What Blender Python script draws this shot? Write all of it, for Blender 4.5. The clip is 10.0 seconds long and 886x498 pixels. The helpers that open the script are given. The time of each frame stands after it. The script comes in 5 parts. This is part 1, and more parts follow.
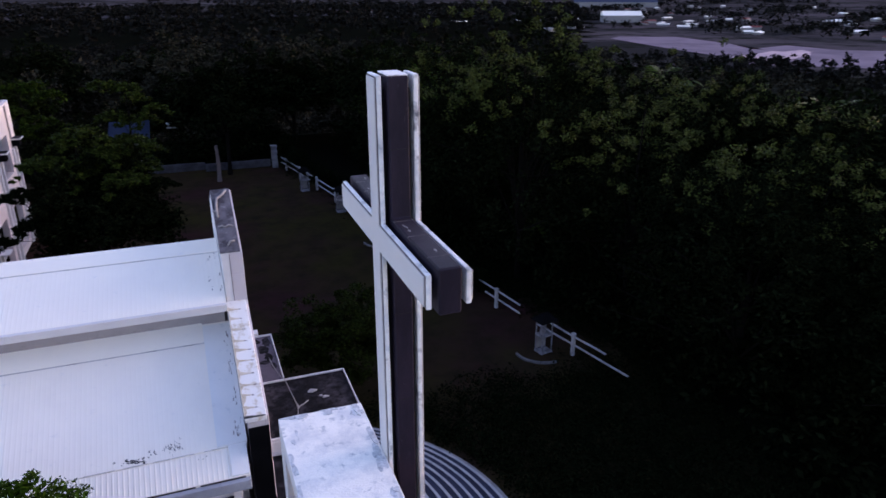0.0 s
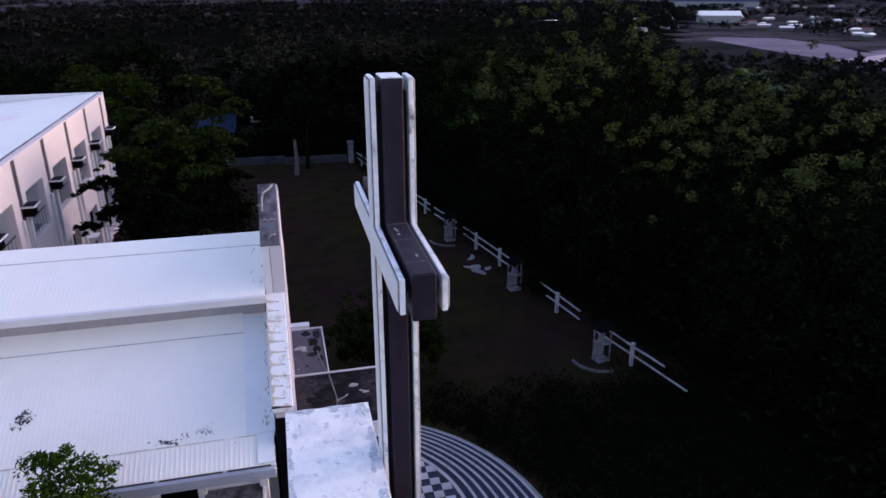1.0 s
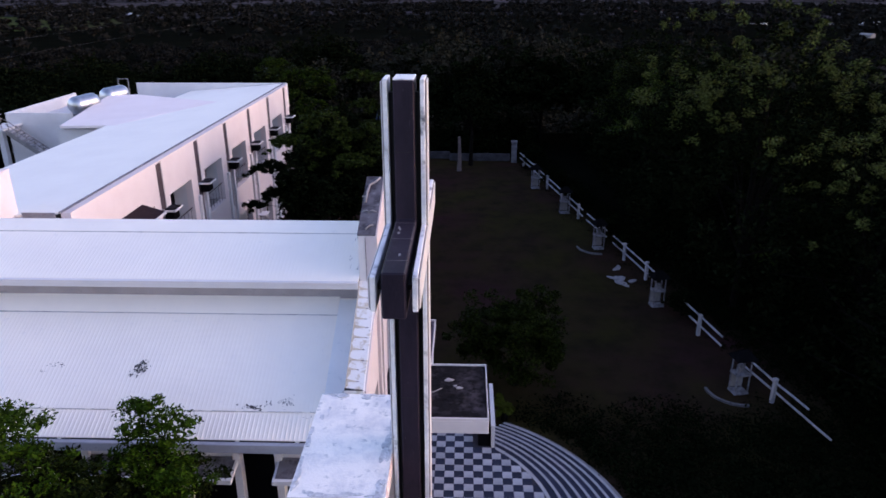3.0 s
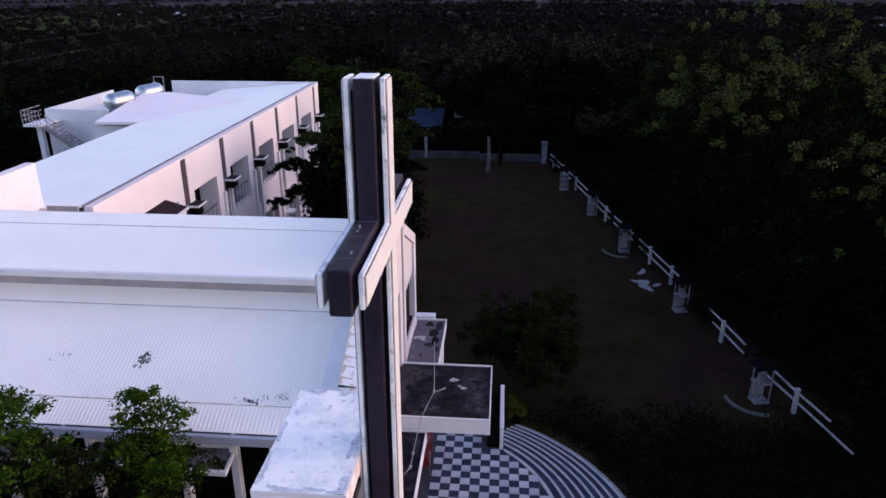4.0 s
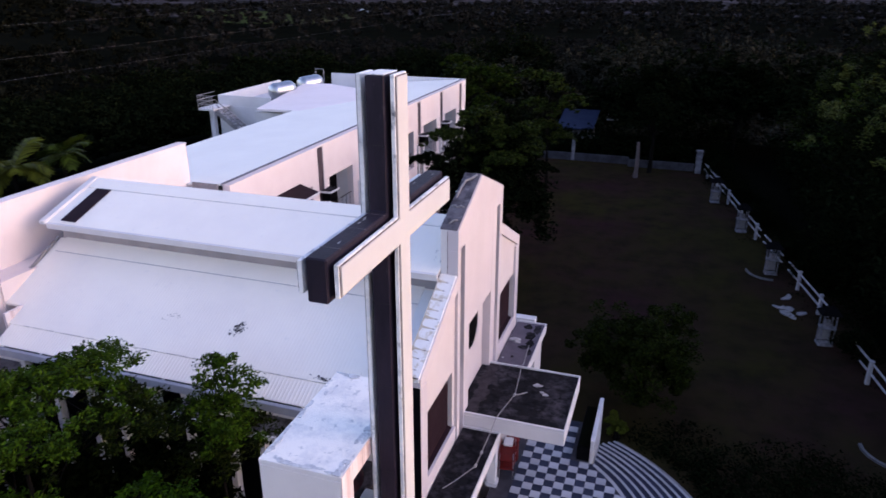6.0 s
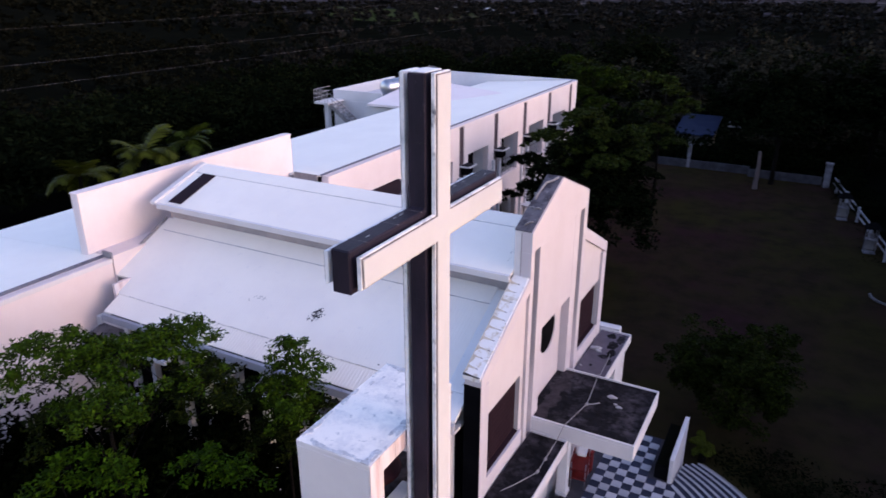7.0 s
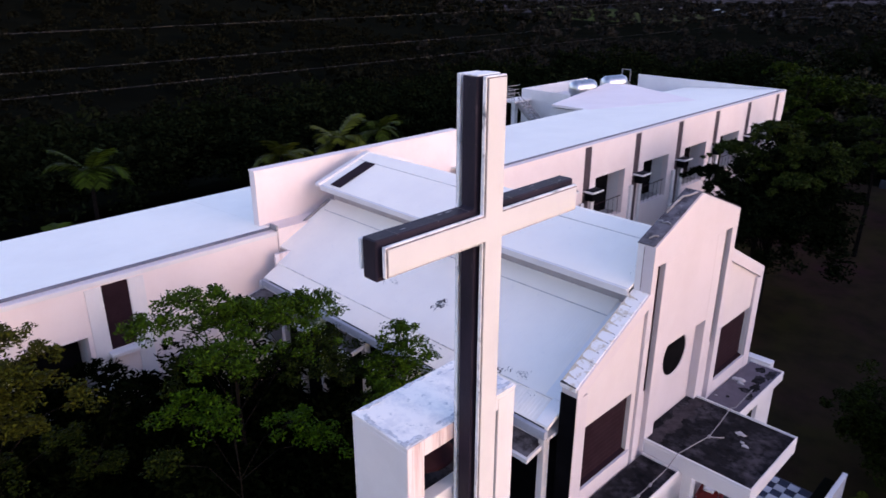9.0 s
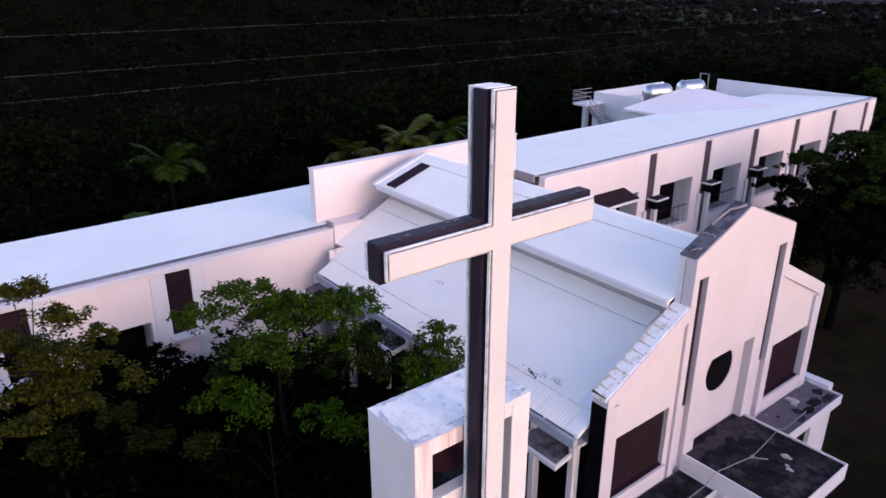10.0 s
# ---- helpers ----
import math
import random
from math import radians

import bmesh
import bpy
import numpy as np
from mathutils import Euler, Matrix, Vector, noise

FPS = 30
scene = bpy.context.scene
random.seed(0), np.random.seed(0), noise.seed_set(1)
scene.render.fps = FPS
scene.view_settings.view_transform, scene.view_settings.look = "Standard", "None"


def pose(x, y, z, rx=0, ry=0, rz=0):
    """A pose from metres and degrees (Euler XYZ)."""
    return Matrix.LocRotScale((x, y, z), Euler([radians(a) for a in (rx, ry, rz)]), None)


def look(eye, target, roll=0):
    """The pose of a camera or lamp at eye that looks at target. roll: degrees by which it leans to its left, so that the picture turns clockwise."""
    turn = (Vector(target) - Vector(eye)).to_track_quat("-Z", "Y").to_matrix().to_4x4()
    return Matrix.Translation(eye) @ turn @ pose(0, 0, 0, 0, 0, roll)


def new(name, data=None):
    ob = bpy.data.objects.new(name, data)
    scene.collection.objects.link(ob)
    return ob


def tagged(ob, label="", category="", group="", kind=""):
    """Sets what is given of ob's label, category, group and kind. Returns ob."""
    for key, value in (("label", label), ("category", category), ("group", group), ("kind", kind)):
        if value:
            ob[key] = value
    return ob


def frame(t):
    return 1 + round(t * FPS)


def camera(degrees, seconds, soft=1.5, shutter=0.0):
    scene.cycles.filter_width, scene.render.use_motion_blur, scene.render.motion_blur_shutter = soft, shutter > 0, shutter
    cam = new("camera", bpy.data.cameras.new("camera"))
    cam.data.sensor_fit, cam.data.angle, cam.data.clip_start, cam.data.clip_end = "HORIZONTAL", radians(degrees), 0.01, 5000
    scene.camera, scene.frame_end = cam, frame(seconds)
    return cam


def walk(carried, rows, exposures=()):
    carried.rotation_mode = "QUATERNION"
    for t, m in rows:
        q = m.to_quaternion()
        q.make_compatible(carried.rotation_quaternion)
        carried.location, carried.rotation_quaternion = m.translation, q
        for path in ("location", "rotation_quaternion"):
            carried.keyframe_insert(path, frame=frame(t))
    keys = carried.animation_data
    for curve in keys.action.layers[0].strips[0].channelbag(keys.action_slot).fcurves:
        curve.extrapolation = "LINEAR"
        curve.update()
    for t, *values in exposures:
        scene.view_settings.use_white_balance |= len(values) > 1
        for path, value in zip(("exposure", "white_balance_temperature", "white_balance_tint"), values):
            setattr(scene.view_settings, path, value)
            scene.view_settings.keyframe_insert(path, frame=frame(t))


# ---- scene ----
cam = camera(64.6, 10.0, 1.6, 0.4)
EXPOSURE = 1.36
PATH = [
    (0, (-0.037, 0.086, 14.628), (0.612, 1.836, 13.909), -0.1),
    (0.5, (0.389, 0.005, 14.636), (0.929, 1.791, 13.916), -0.1),
    (1, (0.81, -0.08, 14.658), (1.241, 1.735, 13.936), -0.1),
    (1.5, (1.229, -0.164, 14.659), (1.545, 1.674, 13.939), -0.1),
    (2, (1.645, -0.231, 14.672), (1.834, 1.626, 13.952), -0.1),
    (2.5, (2.063, -0.232, 14.684), (2.125, 1.632, 13.963), -0.1),
    (3, (2.461, -0.26, 14.687), (2.403, 1.605, 13.966), -0.1),
    (4.5, (3.592, -0.165, 14.675), (3.38, 1.689, 13.954), -0.1),
    (5, (3.975, -0.105, 14.678), (3.666, 1.734, 13.957), -0.0),
    (5.5, (4.345, -0.019, 14.675), (3.896, 1.791, 13.953), 0.0),
    (7, (5.428, 0.405, 14.673), (4.546, 2.047, 13.947), 0.1),
    (7.5, (5.775, 0.586, 14.668), (4.744, 2.139, 13.941), 0.1),
    (8, (6.13, 0.771, 14.666), (4.976, 2.234, 13.939), 0.1),
    (8.5, (6.456, 0.985, 14.673), (5.215, 2.374, 13.945), 0.1),
    (9, (6.788, 1.191, 14.735), (5.466, 2.504, 14.006), 0.1),
    (9.5, (7.099, 1.406, 14.81), (5.702, 2.637, 14.08), 0.1),
    (10, (7.403, 1.616, 14.884), (5.94, 2.768, 14.154), 0.0),
]
walk(cam, [(t, look(eye, target, roll)) for t, eye, target, roll in PATH], exposures=[(0.0, EXPOSURE, 6530, 36), (10.0, EXPOSURE, 6530, 36)])

# ---- sky, light ----
SUN_ELEV, SUN_TURN = 16.0, 4.0   # degrees; the turn is counted from east towards south when negative
world = bpy.data.worlds.new("dusk")
scene.world = world
world.use_nodes = True
wn = world.node_tree
bg = wn.nodes["Background"]
sky = wn.nodes.new("ShaderNodeTexSky")
sky.sky_type = "NISHITA"
sky.sun_disc = False
sky.sun_elevation = radians(SUN_ELEV)
sky.sun_rotation = radians(90 - SUN_TURN)
wn.links.new(sky.outputs[0], bg.inputs[0])
sky.ozone_density = 1.4
bg.inputs[1].default_value = 0.15
sun_data = bpy.data.lights.new("sun", "SUN")
sun_data.energy, sun_data.angle, sun_data.color = 0.062, radians(30), (1.0, 0.635, 0.70)
sun = new("sun", sun_data)
sdir = Vector((math.cos(radians(SUN_TURN)) * math.cos(radians(SUN_ELEV)), math.sin(radians(SUN_TURN)) * math.cos(radians(SUN_ELEV)), math.sin(radians(SUN_ELEV))))
sun.matrix_world = look(sdir * 60, (0, 0, 0))


# ---- materials ----
def material(name, color, rough=0.7, metal=0.0, second=None, scale=3.0, contrast=(0.4, 0.65), bump=0.0, bump_scale=40.0,
             third=None, third_scale=20.0, third_range=(0.55, 0.75), random_shade=0.0, island_shade=0.0, spec=0.5, stretch=(1, 1, 1), back=0.0):
    m = bpy.data.materials.new(name)
    m.use_nodes = True
    nt = m.node_tree
    b = nt.nodes["Principled BSDF"]
    b.inputs["Roughness"].default_value = rough
    b.inputs["Metallic"].default_value = metal
    b.inputs["Specular IOR Level"].default_value = spec
    b.inputs["Base Color"].default_value = (*color, 1)
    co = nt.nodes.new("ShaderNodeTexCoord")
    mp = nt.nodes.new("ShaderNodeMapping")
    mp.inputs["Scale"].default_value = stretch
    nt.links.new(co.outputs["Object"], mp.inputs["Vector"])
    out = None

    def layer(prev, col, sc, rng, detail):
        n = nt.nodes.new("ShaderNodeTexNoise")
        n.inputs["Scale"].default_value, n.inputs["Detail"].default_value, n.inputs["Roughness"].default_value = sc, detail, 0.65
        nt.links.new(mp.outputs[0], n.inputs["Vector"])
        r = nt.nodes.new("ShaderNodeMapRange")
        r.inputs["From Min"].default_value, r.inputs["From Max"].default_value = rng
        nt.links.new(n.outputs[0], r.inputs["Value"])
        x = nt.nodes.new("ShaderNodeMix")
        x.data_type = "RGBA"
        nt.links.new(r.outputs[0], x.inputs["Factor"])
        if prev is None:
            x.inputs["A"].default_value = (*color, 1)
        else:
            nt.links.new(prev, x.inputs["A"])
        x.inputs["B"].default_value = (*col, 1)
        return x.outputs["Result"]

    if second:
        out = layer(out, second, scale, contrast, 5)
    if third:
        out = layer(out, third, third_scale, third_range, 8)
    if random_shade or island_shade:
        h = nt.nodes.new("ShaderNodeHueSaturation")
        if random_shade:
            src = nt.nodes.new("ShaderNodeObjectInfo").outputs["Random"]
            amount = random_shade
        else:
            src = nt.nodes.new("ShaderNodeNewGeometry").outputs["Random Per Island"]
            amount = island_shade
        r = nt.nodes.new("ShaderNodeMapRange")
        r.inputs["To Min"].default_value, r.inputs["To Max"].default_value = 1 - amount, 1 + amount
        nt.links.new(src, r.inputs["Value"])
        nt.links.new(r.outputs[0], h.inputs["Value"])
        if out is None:
            h.inputs["Color"].default_value = (*color, 1)
        else:
            nt.links.new(out, h.inputs["Color"])
        out = h.outputs[0]
    if out is not None:
        nt.links.new(out, b.inputs["Base Color"])
    if bump:
        n = nt.nodes.new("ShaderNodeTexNoise")
        n.inputs["Scale"].default_value, n.inputs["Detail"].default_value = bump_scale, 6
        nt.links.new(mp.outputs[0], n.inputs["Vector"])
        k = nt.nodes.new("ShaderNodeBump")
        k.inputs["Strength"].default_value, k.inputs["Distance"].default_value = bump, 0.02
        nt.links.new(n.outputs[0], k.inputs["Height"])
        nt.links.new(k.outputs[0], b.inputs["Normal"])
    return m


PAINT = material("white_paint", (0.66, 0.65, 0.66), 0.65, second=(0.60, 0.59, 0.60), scale=0.9, bump=0.12, third=(0.50, 0.48, 0.48), third_scale=9, third_range=(0.66, 0.85))
CREAM = material("cream_wall_paint", (0.74, 0.655, 0.645), 0.75, second=(0.70, 0.61, 0.60), scale=0.7, bump=0.12, third=(0.6, 0.5, 0.46), third_scale=7, third_range=(0.68, 0.9))
FACADE = material("pinkish_white_facade_paint", (0.555, 0.513, 0.54), 0.75, second=(0.52, 0.478, 0.50), scale=0.7, bump=0.12, third=(0.48, 0.44, 0.45), third_scale=7, third_range=(0.68, 0.9), spec=0.3)
MOULDY = material("weathered_white_slab", (0.84, 0.84, 0.84), 0.85, second=(0.55, 0.58, 0.61), scale=2.2, contrast=(0.46, 0.66), bump=0.3, third=(0.17, 0.18, 0.20), third_scale=5.0, third_range=(0.56, 0.72), spec=0.1)
ROOF = material("white_painted_roof_sheet", (0.92, 0.875, 0.79), 0.5, second=(0.87, 0.825, 0.755), scale=0.5, bump=0.05, third=(0.66, 0.66, 0.66), third_scale=6, third_range=(0.62, 0.9), spec=0.2)
ROOF_BLUE = material("pale_blue_roof_sheet", (0.875, 0.845, 0.77), 0.5, second=(0.83, 0.80, 0.735), scale=0.4, bump=0.04, third=(0.55, 0.6, 0.66), third_scale=5, third_range=(0.64, 0.9), spec=0.2)
BLACK_SLAB = material("mould_blackened_concrete", (0.013, 0.012, 0.014), 0.95, second=(0.075, 0.066, 0.076), scale=1.9, contrast=(0.46, 0.74), bump=0.5, third=(0.006, 0.006, 0.007), third_scale=6, third_range=(0.48, 0.66), spec=0.05)
DUST = material("brownish_dust_on_concrete", (0.050, 0.041, 0.046), 0.95, second=(0.030, 0.025, 0.028), scale=5, contrast=(0.42, 0.62), spec=0.05)
DECK_MAUVE = material("mauve_grey_screed", (0.125, 0.108, 0.135), 0.9, second=(0.095, 0.082, 0.10), scale=2, spec=0.08)
HOOD_STAIN = material("blackened_hood_concrete", (0.15, 0.14, 0.155), 0.9, second=(0.035, 0.032, 0.036), scale=1.7, contrast=(0.46, 0.60), bump=0.3, third=(0.02, 0.02, 0.022), third_scale=7, third_range=(0.55, 0.72), spec=0.1)
CROSS_DARK = material("dark_brown_cladding", (0.012, 0.009, 0.018), 0.6, second=(0.024, 0.017, 0.030), scale=2.5, bump=0.15, third=(0.10, 0.085, 0.10), third_scale=9, third_range=(0.62, 0.82), stretch=(1, 1, 0.4), spec=0.2)
GABLE_TOP = material("weathered_grey_slab", (0.13, 0.125, 0.145), 0.9, second=(0.055, 0.05, 0.06), scale=2.6, contrast=(0.44, 0.60), bump=0.4, third=(0.24, 0.23, 0.25), third_scale=7, third_range=(0.58, 0.76), spec=0.1)
CAP_MOULD = material("mould_blotched_white_slab", (0.90, 0.885, 0.845), 0.85, second=(0.70, 0.71, 0.72), scale=2.6, contrast=(0.44, 0.62), bump=0.3, third=(0.42, 0.46, 0.50), third_scale=7.5, third_range=(0.57, 0.70), spec=0.1)
SEAM = material("grey_brown_sealant", (0.12, 0.105, 0.11), 0.9, second=(0.26, 0.23, 0.23), scale=6, contrast=(0.45, 0.6), spec=0.1)
LAP = material("grimy_sheet_edge", (0.52, 0.50, 0.50), 0.8, second=(0.24, 0.23, 0.23), scale=3, contrast=(0.52, 0.66), spec=0.1)
EAVE_TRIM = material("blue_grey_eave_trim", (0.10, 0.11, 0.15), 0.6, second=(0.14, 0.15, 0.19), scale=1.5, spec=0.2)
FACING = material("smooth_white_facing", (0.585, 0.58, 0.58), 0.55, second=(0.55, 0.545, 0.545), scale=1.2, bump=0.05, third=(0.54, 0.52, 0.51), third_scale=14, third_range=(0.68, 0.9), spec=0.3)
FLASHING = material("pale_bluish_flashing", (0.82, 0.83, 0.82), 0.5, second=(0.77, 0.79, 0.79), scale=1.4, bump=0.05, third=(0.5, 0.56, 0.6), third_scale=7, third_range=(0.6, 0.85), spec=0.2)
GABLE = material("peach_white_panel_paint", (0.575, 0.53, 0.535), 0.75, second=(0.54, 0.495, 0.50), scale=0.7, bump=0.12, third=(0.50, 0.45, 0.44), third_scale=7, third_range=(0.68, 0.9), spec=0.3)
CLERESTORY = material("eave_shade_grey_render", (0.40, 0.37, 0.375), 0.85, second=(0.33, 0.31, 0.32), scale=1.1, bump=0.2, third=(0.25, 0.24, 0.25), third_scale=6, third_range=(0.58, 0.8), spec=0.1)
GUTTER = material("blue_grey_gutter_paint", (0.36, 0.385, 0.44), 0.6, second=(0.29, 0.31, 0.36), scale=1.6, third=(0.18, 0.19, 0.22), third_scale=8, third_range=(0.6, 0.8), spec=0.2)
GRIME = material("grey_green_grime", (0.46, 0.49, 0.53), 0.95, second=(0.66, 0.69, 0.72), scale=14, contrast=(0.42, 0.6), third=(0.26, 0.28, 0.31), third_scale=22, third_range=(0.55, 0.7), spec=0.05)
SHADOW_GAP = material("gap_shade_and_joint_black", (0.006, 0.006, 0.007), 0.8)
WING_LOUVRE = material("dull_mauve_slot_glass", (0.075, 0.055, 0.064), 0.5, second=(0.055, 0.040, 0.048), scale=2, spec=0.2)
LOUVRE = material("dark_maroon_louvre", (0.018, 0.0085, 0.012), 0.6, second=(0.024, 0.012, 0.016), scale=3, spec=0.05)
PINK_ROOF = material("pinkish_white_roof_slab", (0.88, 0.78, 0.76), 0.7, second=(0.84, 0.74, 0.72), scale=0.5, bump=0.1, spec=0.2)
# black for dark parts, and for shade painted into unlit openings
DARK = material("near_black_paint_and_shade", (0.004, 0.004, 0.005), 0.95, second=(0.007, 0.007, 0.008), scale=2, spec=0.0)
# wear mottling; the base is also darkened for tree shade on the fence
WEATHERED = material("weathered_and_dimmed_whitewash", (0.37, 0.36, 0.375), 0.85, second=(0.23, 0.225, 0.235), scale=2.5, contrast=(0.45, 0.65), bump=0.3, third=(0.2, 0.2, 0.19), third_scale=9, third_range=(0.56, 0.75))
# grime mottling; the dimness of white shrines and posts is in the base
WEATHERED_DIM = material("grimy_shade_dimmed_whitewash", (0.235, 0.23, 0.25), 0.85, second=(0.11, 0.107, 0.118), scale=3.0, contrast=(0.42, 0.62), bump=0.3, third=(0.10, 0.10, 0.10), third_scale=9, third_range=(0.54, 0.72), spec=0.15)
COPING = material("white_coping_with_ochre_blotches", (0.80, 0.79, 0.77), 0.85, second=(0.50, 0.42, 0.29), scale=5.0, contrast=(0.53, 0.68), bump=0.3, third=(0.30, 0.27, 0.22), third_scale=9, third_range=(0.62, 0.75), spec=0.1)
STREAKED = material("white_paint_with_rusty_streaks", (0.72, 0.66, 0.67), 0.7, second=(0.33, 0.22, 0.22), scale=5.0, contrast=(0.47, 0.62), bump=0.15, third=(0.60, 0.46, 0.46), third_scale=11, third_range=(0.46, 0.66), stretch=(1, 1, 0.08))
TILE_WHITE = material("white_floor_tile", (0.44, 0.44, 0.47), 0.45, second=(0.36, 0.36, 0.39), scale=2, random_shade=0.14, spec=0.2)
TILE_DARK = material("blue_black_floor_tile", (0.022, 0.026, 0.048), 0.5, second=(0.034, 0.038, 0.062), scale=2, random_shade=0.25, spec=0.1)
STEP_WHITE = material("worn_white_nosing_tile", (0.42, 0.42, 0.44), 0.5, second=(0.33, 0.33, 0.35), scale=2.5, spec=0.15)
STONE_DARK = material("dark_weathered_kerb", (0.15, 0.145, 0.15), 0.9, second=(0.09, 0.09, 0.09), scale=3, bump=0.3, spec=0.1)
# white end wall, the shade of the trees put into its colour
WALL_DIM = material("tree_shaded_whitewash", (0.07, 0.07, 0.08), 0.9, second=(0.035, 0.035, 0.04), scale=1.2, bump=0.3, spec=0.1)
FLOOR_DARK = material("dark_floor_screed", (0.060, 0.056, 0.068), 0.8, second=(0.035, 0.033, 0.040), scale=1.8, bump=0.2, spec=0.1)
CONCRETE = material("grey_concrete", (0.26, 0.25, 0.25), 0.85, second=(0.18, 0.17, 0.17), scale=1.5, bump=0.3)
STEEL = material("stainless_steel", (0.50, 0.52, 0.55), 0.32, 1.0, second=(0.38, 0.40, 0.43), scale=3)
BRONZE = material("dull_maroon_bell_metal", (0.022, 0.006, 0.011), 0.75, 0.0, second=(0.015, 0.005, 0.008), scale=6, spec=0.1)
GROUND = material("worn_lawn_and_bare_earth", (0.027, 0.023, 0.0095), 0.95, second=(0.031, 0.0145, 0.0155), scale=0.09, contrast=(0.40, 0.62), bump=0.6, bump_scale=3, third=(0.014, 0.012, 0.008), third_scale=0.7, third_range=(0.44, 0.72), spec=0.0)
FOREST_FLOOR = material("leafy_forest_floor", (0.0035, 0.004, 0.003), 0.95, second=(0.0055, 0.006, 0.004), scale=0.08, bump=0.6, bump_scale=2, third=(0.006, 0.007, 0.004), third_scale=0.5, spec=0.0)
BARK = material("brown_bark", (0.005, 0.004, 0.004), 0.95, second=(0.009, 0.008, 0.007), scale=4, bump=0.6, stretch=(1, 1, 0.3), spec=0.05)
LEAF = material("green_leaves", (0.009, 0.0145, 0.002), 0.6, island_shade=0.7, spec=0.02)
LEAF_BRIGHT = material("light_green_leaves", (0.023, 0.048, 0.003), 0.6, island_shade=0.75, spec=0.02)
LEAF_MID_BRIGHT = material("fresh_green_leaves", (0.017, 0.041, 0.0015), 0.6, island_shade=0.75, spec=0.02)
LEAF_SLOPE = material("top_lit_yellowish_green_leaves", (0.040, 0.051, 0.013), 0.65, island_shade=0.75, spec=0.02)
LEAF_MID = material("mid_green_leaves", (0.014, 0.026, 0.003), 0.6, island_shade=0.75, spec=0.02)
# distance haze is put into the base colours of LEAF_FAR and PLAIN
LEAF_FAR = material("hazed_grey_green_leaves", (0.0120, 0.0120, 0.0105), 0.8, island_shade=0.6, spec=0.0)
PLAIN = material("hazed_scrub_and_bare_plain", (0.026, 0.025, 0.026), 0.95, second=(0.075, 0.064, 0.070), scale=0.008, contrast=(0.44, 0.62), third=(0.012, 0.014, 0.010), third_scale=0.03, third_range=(0.5, 0.65), spec=0.0)
LEAF_WING = material("soft_green_leaves", (0.016, 0.025, 0.0045), 0.6, island_shade=0.75, spec=0.02)
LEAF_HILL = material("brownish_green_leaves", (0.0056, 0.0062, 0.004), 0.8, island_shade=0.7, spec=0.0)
# base colour greyed to hold the haze over the mid-distance woods
LEAF_HAZE = material("hazed_brown_green_leaves", (0.021, 0.0205, 0.015), 0.75, island_shade=0.7, spec=0.0)
LEAF_OLIVE = material("olive_green_leaves", (0.027, 0.031, 0.004), 0.6, island_shade=0.75, spec=0.02)
# leaf green darkened to hold the shade below the courtyard crowns
LEAF_SHADE = material("shade_black_green_leaves", (0.0017, 0.0027, 0.0010), 0.7, island_shade=0.7, spec=0.0)
LEAF_DARK = material("dark_and_shaded_green_leaves", (0.0045, 0.0068, 0.003), 0.7, island_shade=0.7, spec=0.0)
RED = material("red_enamel", (0.15, 0.016, 0.014), 0.5, second=(0.10, 0.012, 0.012), scale=4, spec=0.15)
BLUE_SHEET = material("blue_tarpaulin", (0.015, 0.027, 0.068), 0.6, second=(0.024, 0.038, 0.08), scale=1.5, spec=0.15)
PVC = material("grey_white_pipe", (0.30, 0.285, 0.29), 0.6, second=(0.22, 0.21, 0.22), scale=6, spec=0.2)
STAIN = material("black_mould_litter_and_gap_shade", (0.02, 0.02, 0.022), 0.9, second=(0.05, 0.05, 0.05), scale=12)
OCHRE = material("ochre_water_stain", (0.52, 0.44, 0.32), 0.85, second=(0.64, 0.57, 0.46), scale=8, third=(0.22, 0.18, 0.12), third_scale=30)
WATER = material("pale_flooded_field", (0.10, 0.10, 0.11), 0.12, second=(0.16, 0.14, 0.14), scale=0.02)
EARTH = material("pale_pinkish_earthworks", (0.62, 0.47, 0.48), 0.9, second=(0.42, 0.32, 0.35), scale=0.02, third=(0.46, 0.36, 0.36), third_scale=0.12, spec=0.0)
EARTH_DIM = material("purplish_earthworks", (0.24, 0.19, 0.23), 0.9, second=(0.16, 0.13, 0.16), scale=0.02, third=(0.24, 0.19, 0.20), third_scale=0.12, spec=0.0)
FIELD = material("green_field", (0.040, 0.055, 0.018), 0.95, second=(0.05, 0.05, 0.026), scale=0.01, spec=0.0)
WOOD_POST = material("rough_pinkish_trunk", (0.15, 0.115, 0.11), 0.9, second=(0.10, 0.075, 0.07), scale=8)
FERN = material("fresh_fern_leaflets", (0.034, 0.044, 0.004), 0.6, island_shade=0.4, spec=0.05)
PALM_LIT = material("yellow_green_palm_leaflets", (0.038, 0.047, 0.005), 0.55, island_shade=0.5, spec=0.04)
PALM = material("palm_leaflets", (0.024, 0.040, 0.005), 0.55, island_shade=0.5, spec=0.04)


# ---- builders ----
def thing(name, label, category, group="", at=(0, 0, 0), turn=0, kind=""):
    ob = new(name)
    ob.matrix_world = pose(*at, 0, 0, turn)
    return tagged(ob, label, category, group, kind)


def box(bm, x0, x1, y0, y1, z0, z1):
    vs = [bm.verts.new((x, y, z)) for x in (x0, x1) for y in (y0, y1) for z in (z0, z1)]
    for f in ((0, 1, 3, 2), (4, 6, 7, 5), (0, 4, 5, 1), (2, 3, 7, 6), (0, 2, 6, 4), (1, 5, 7, 3)):
        bm.faces.new([vs[i] for i in f])
    return vs


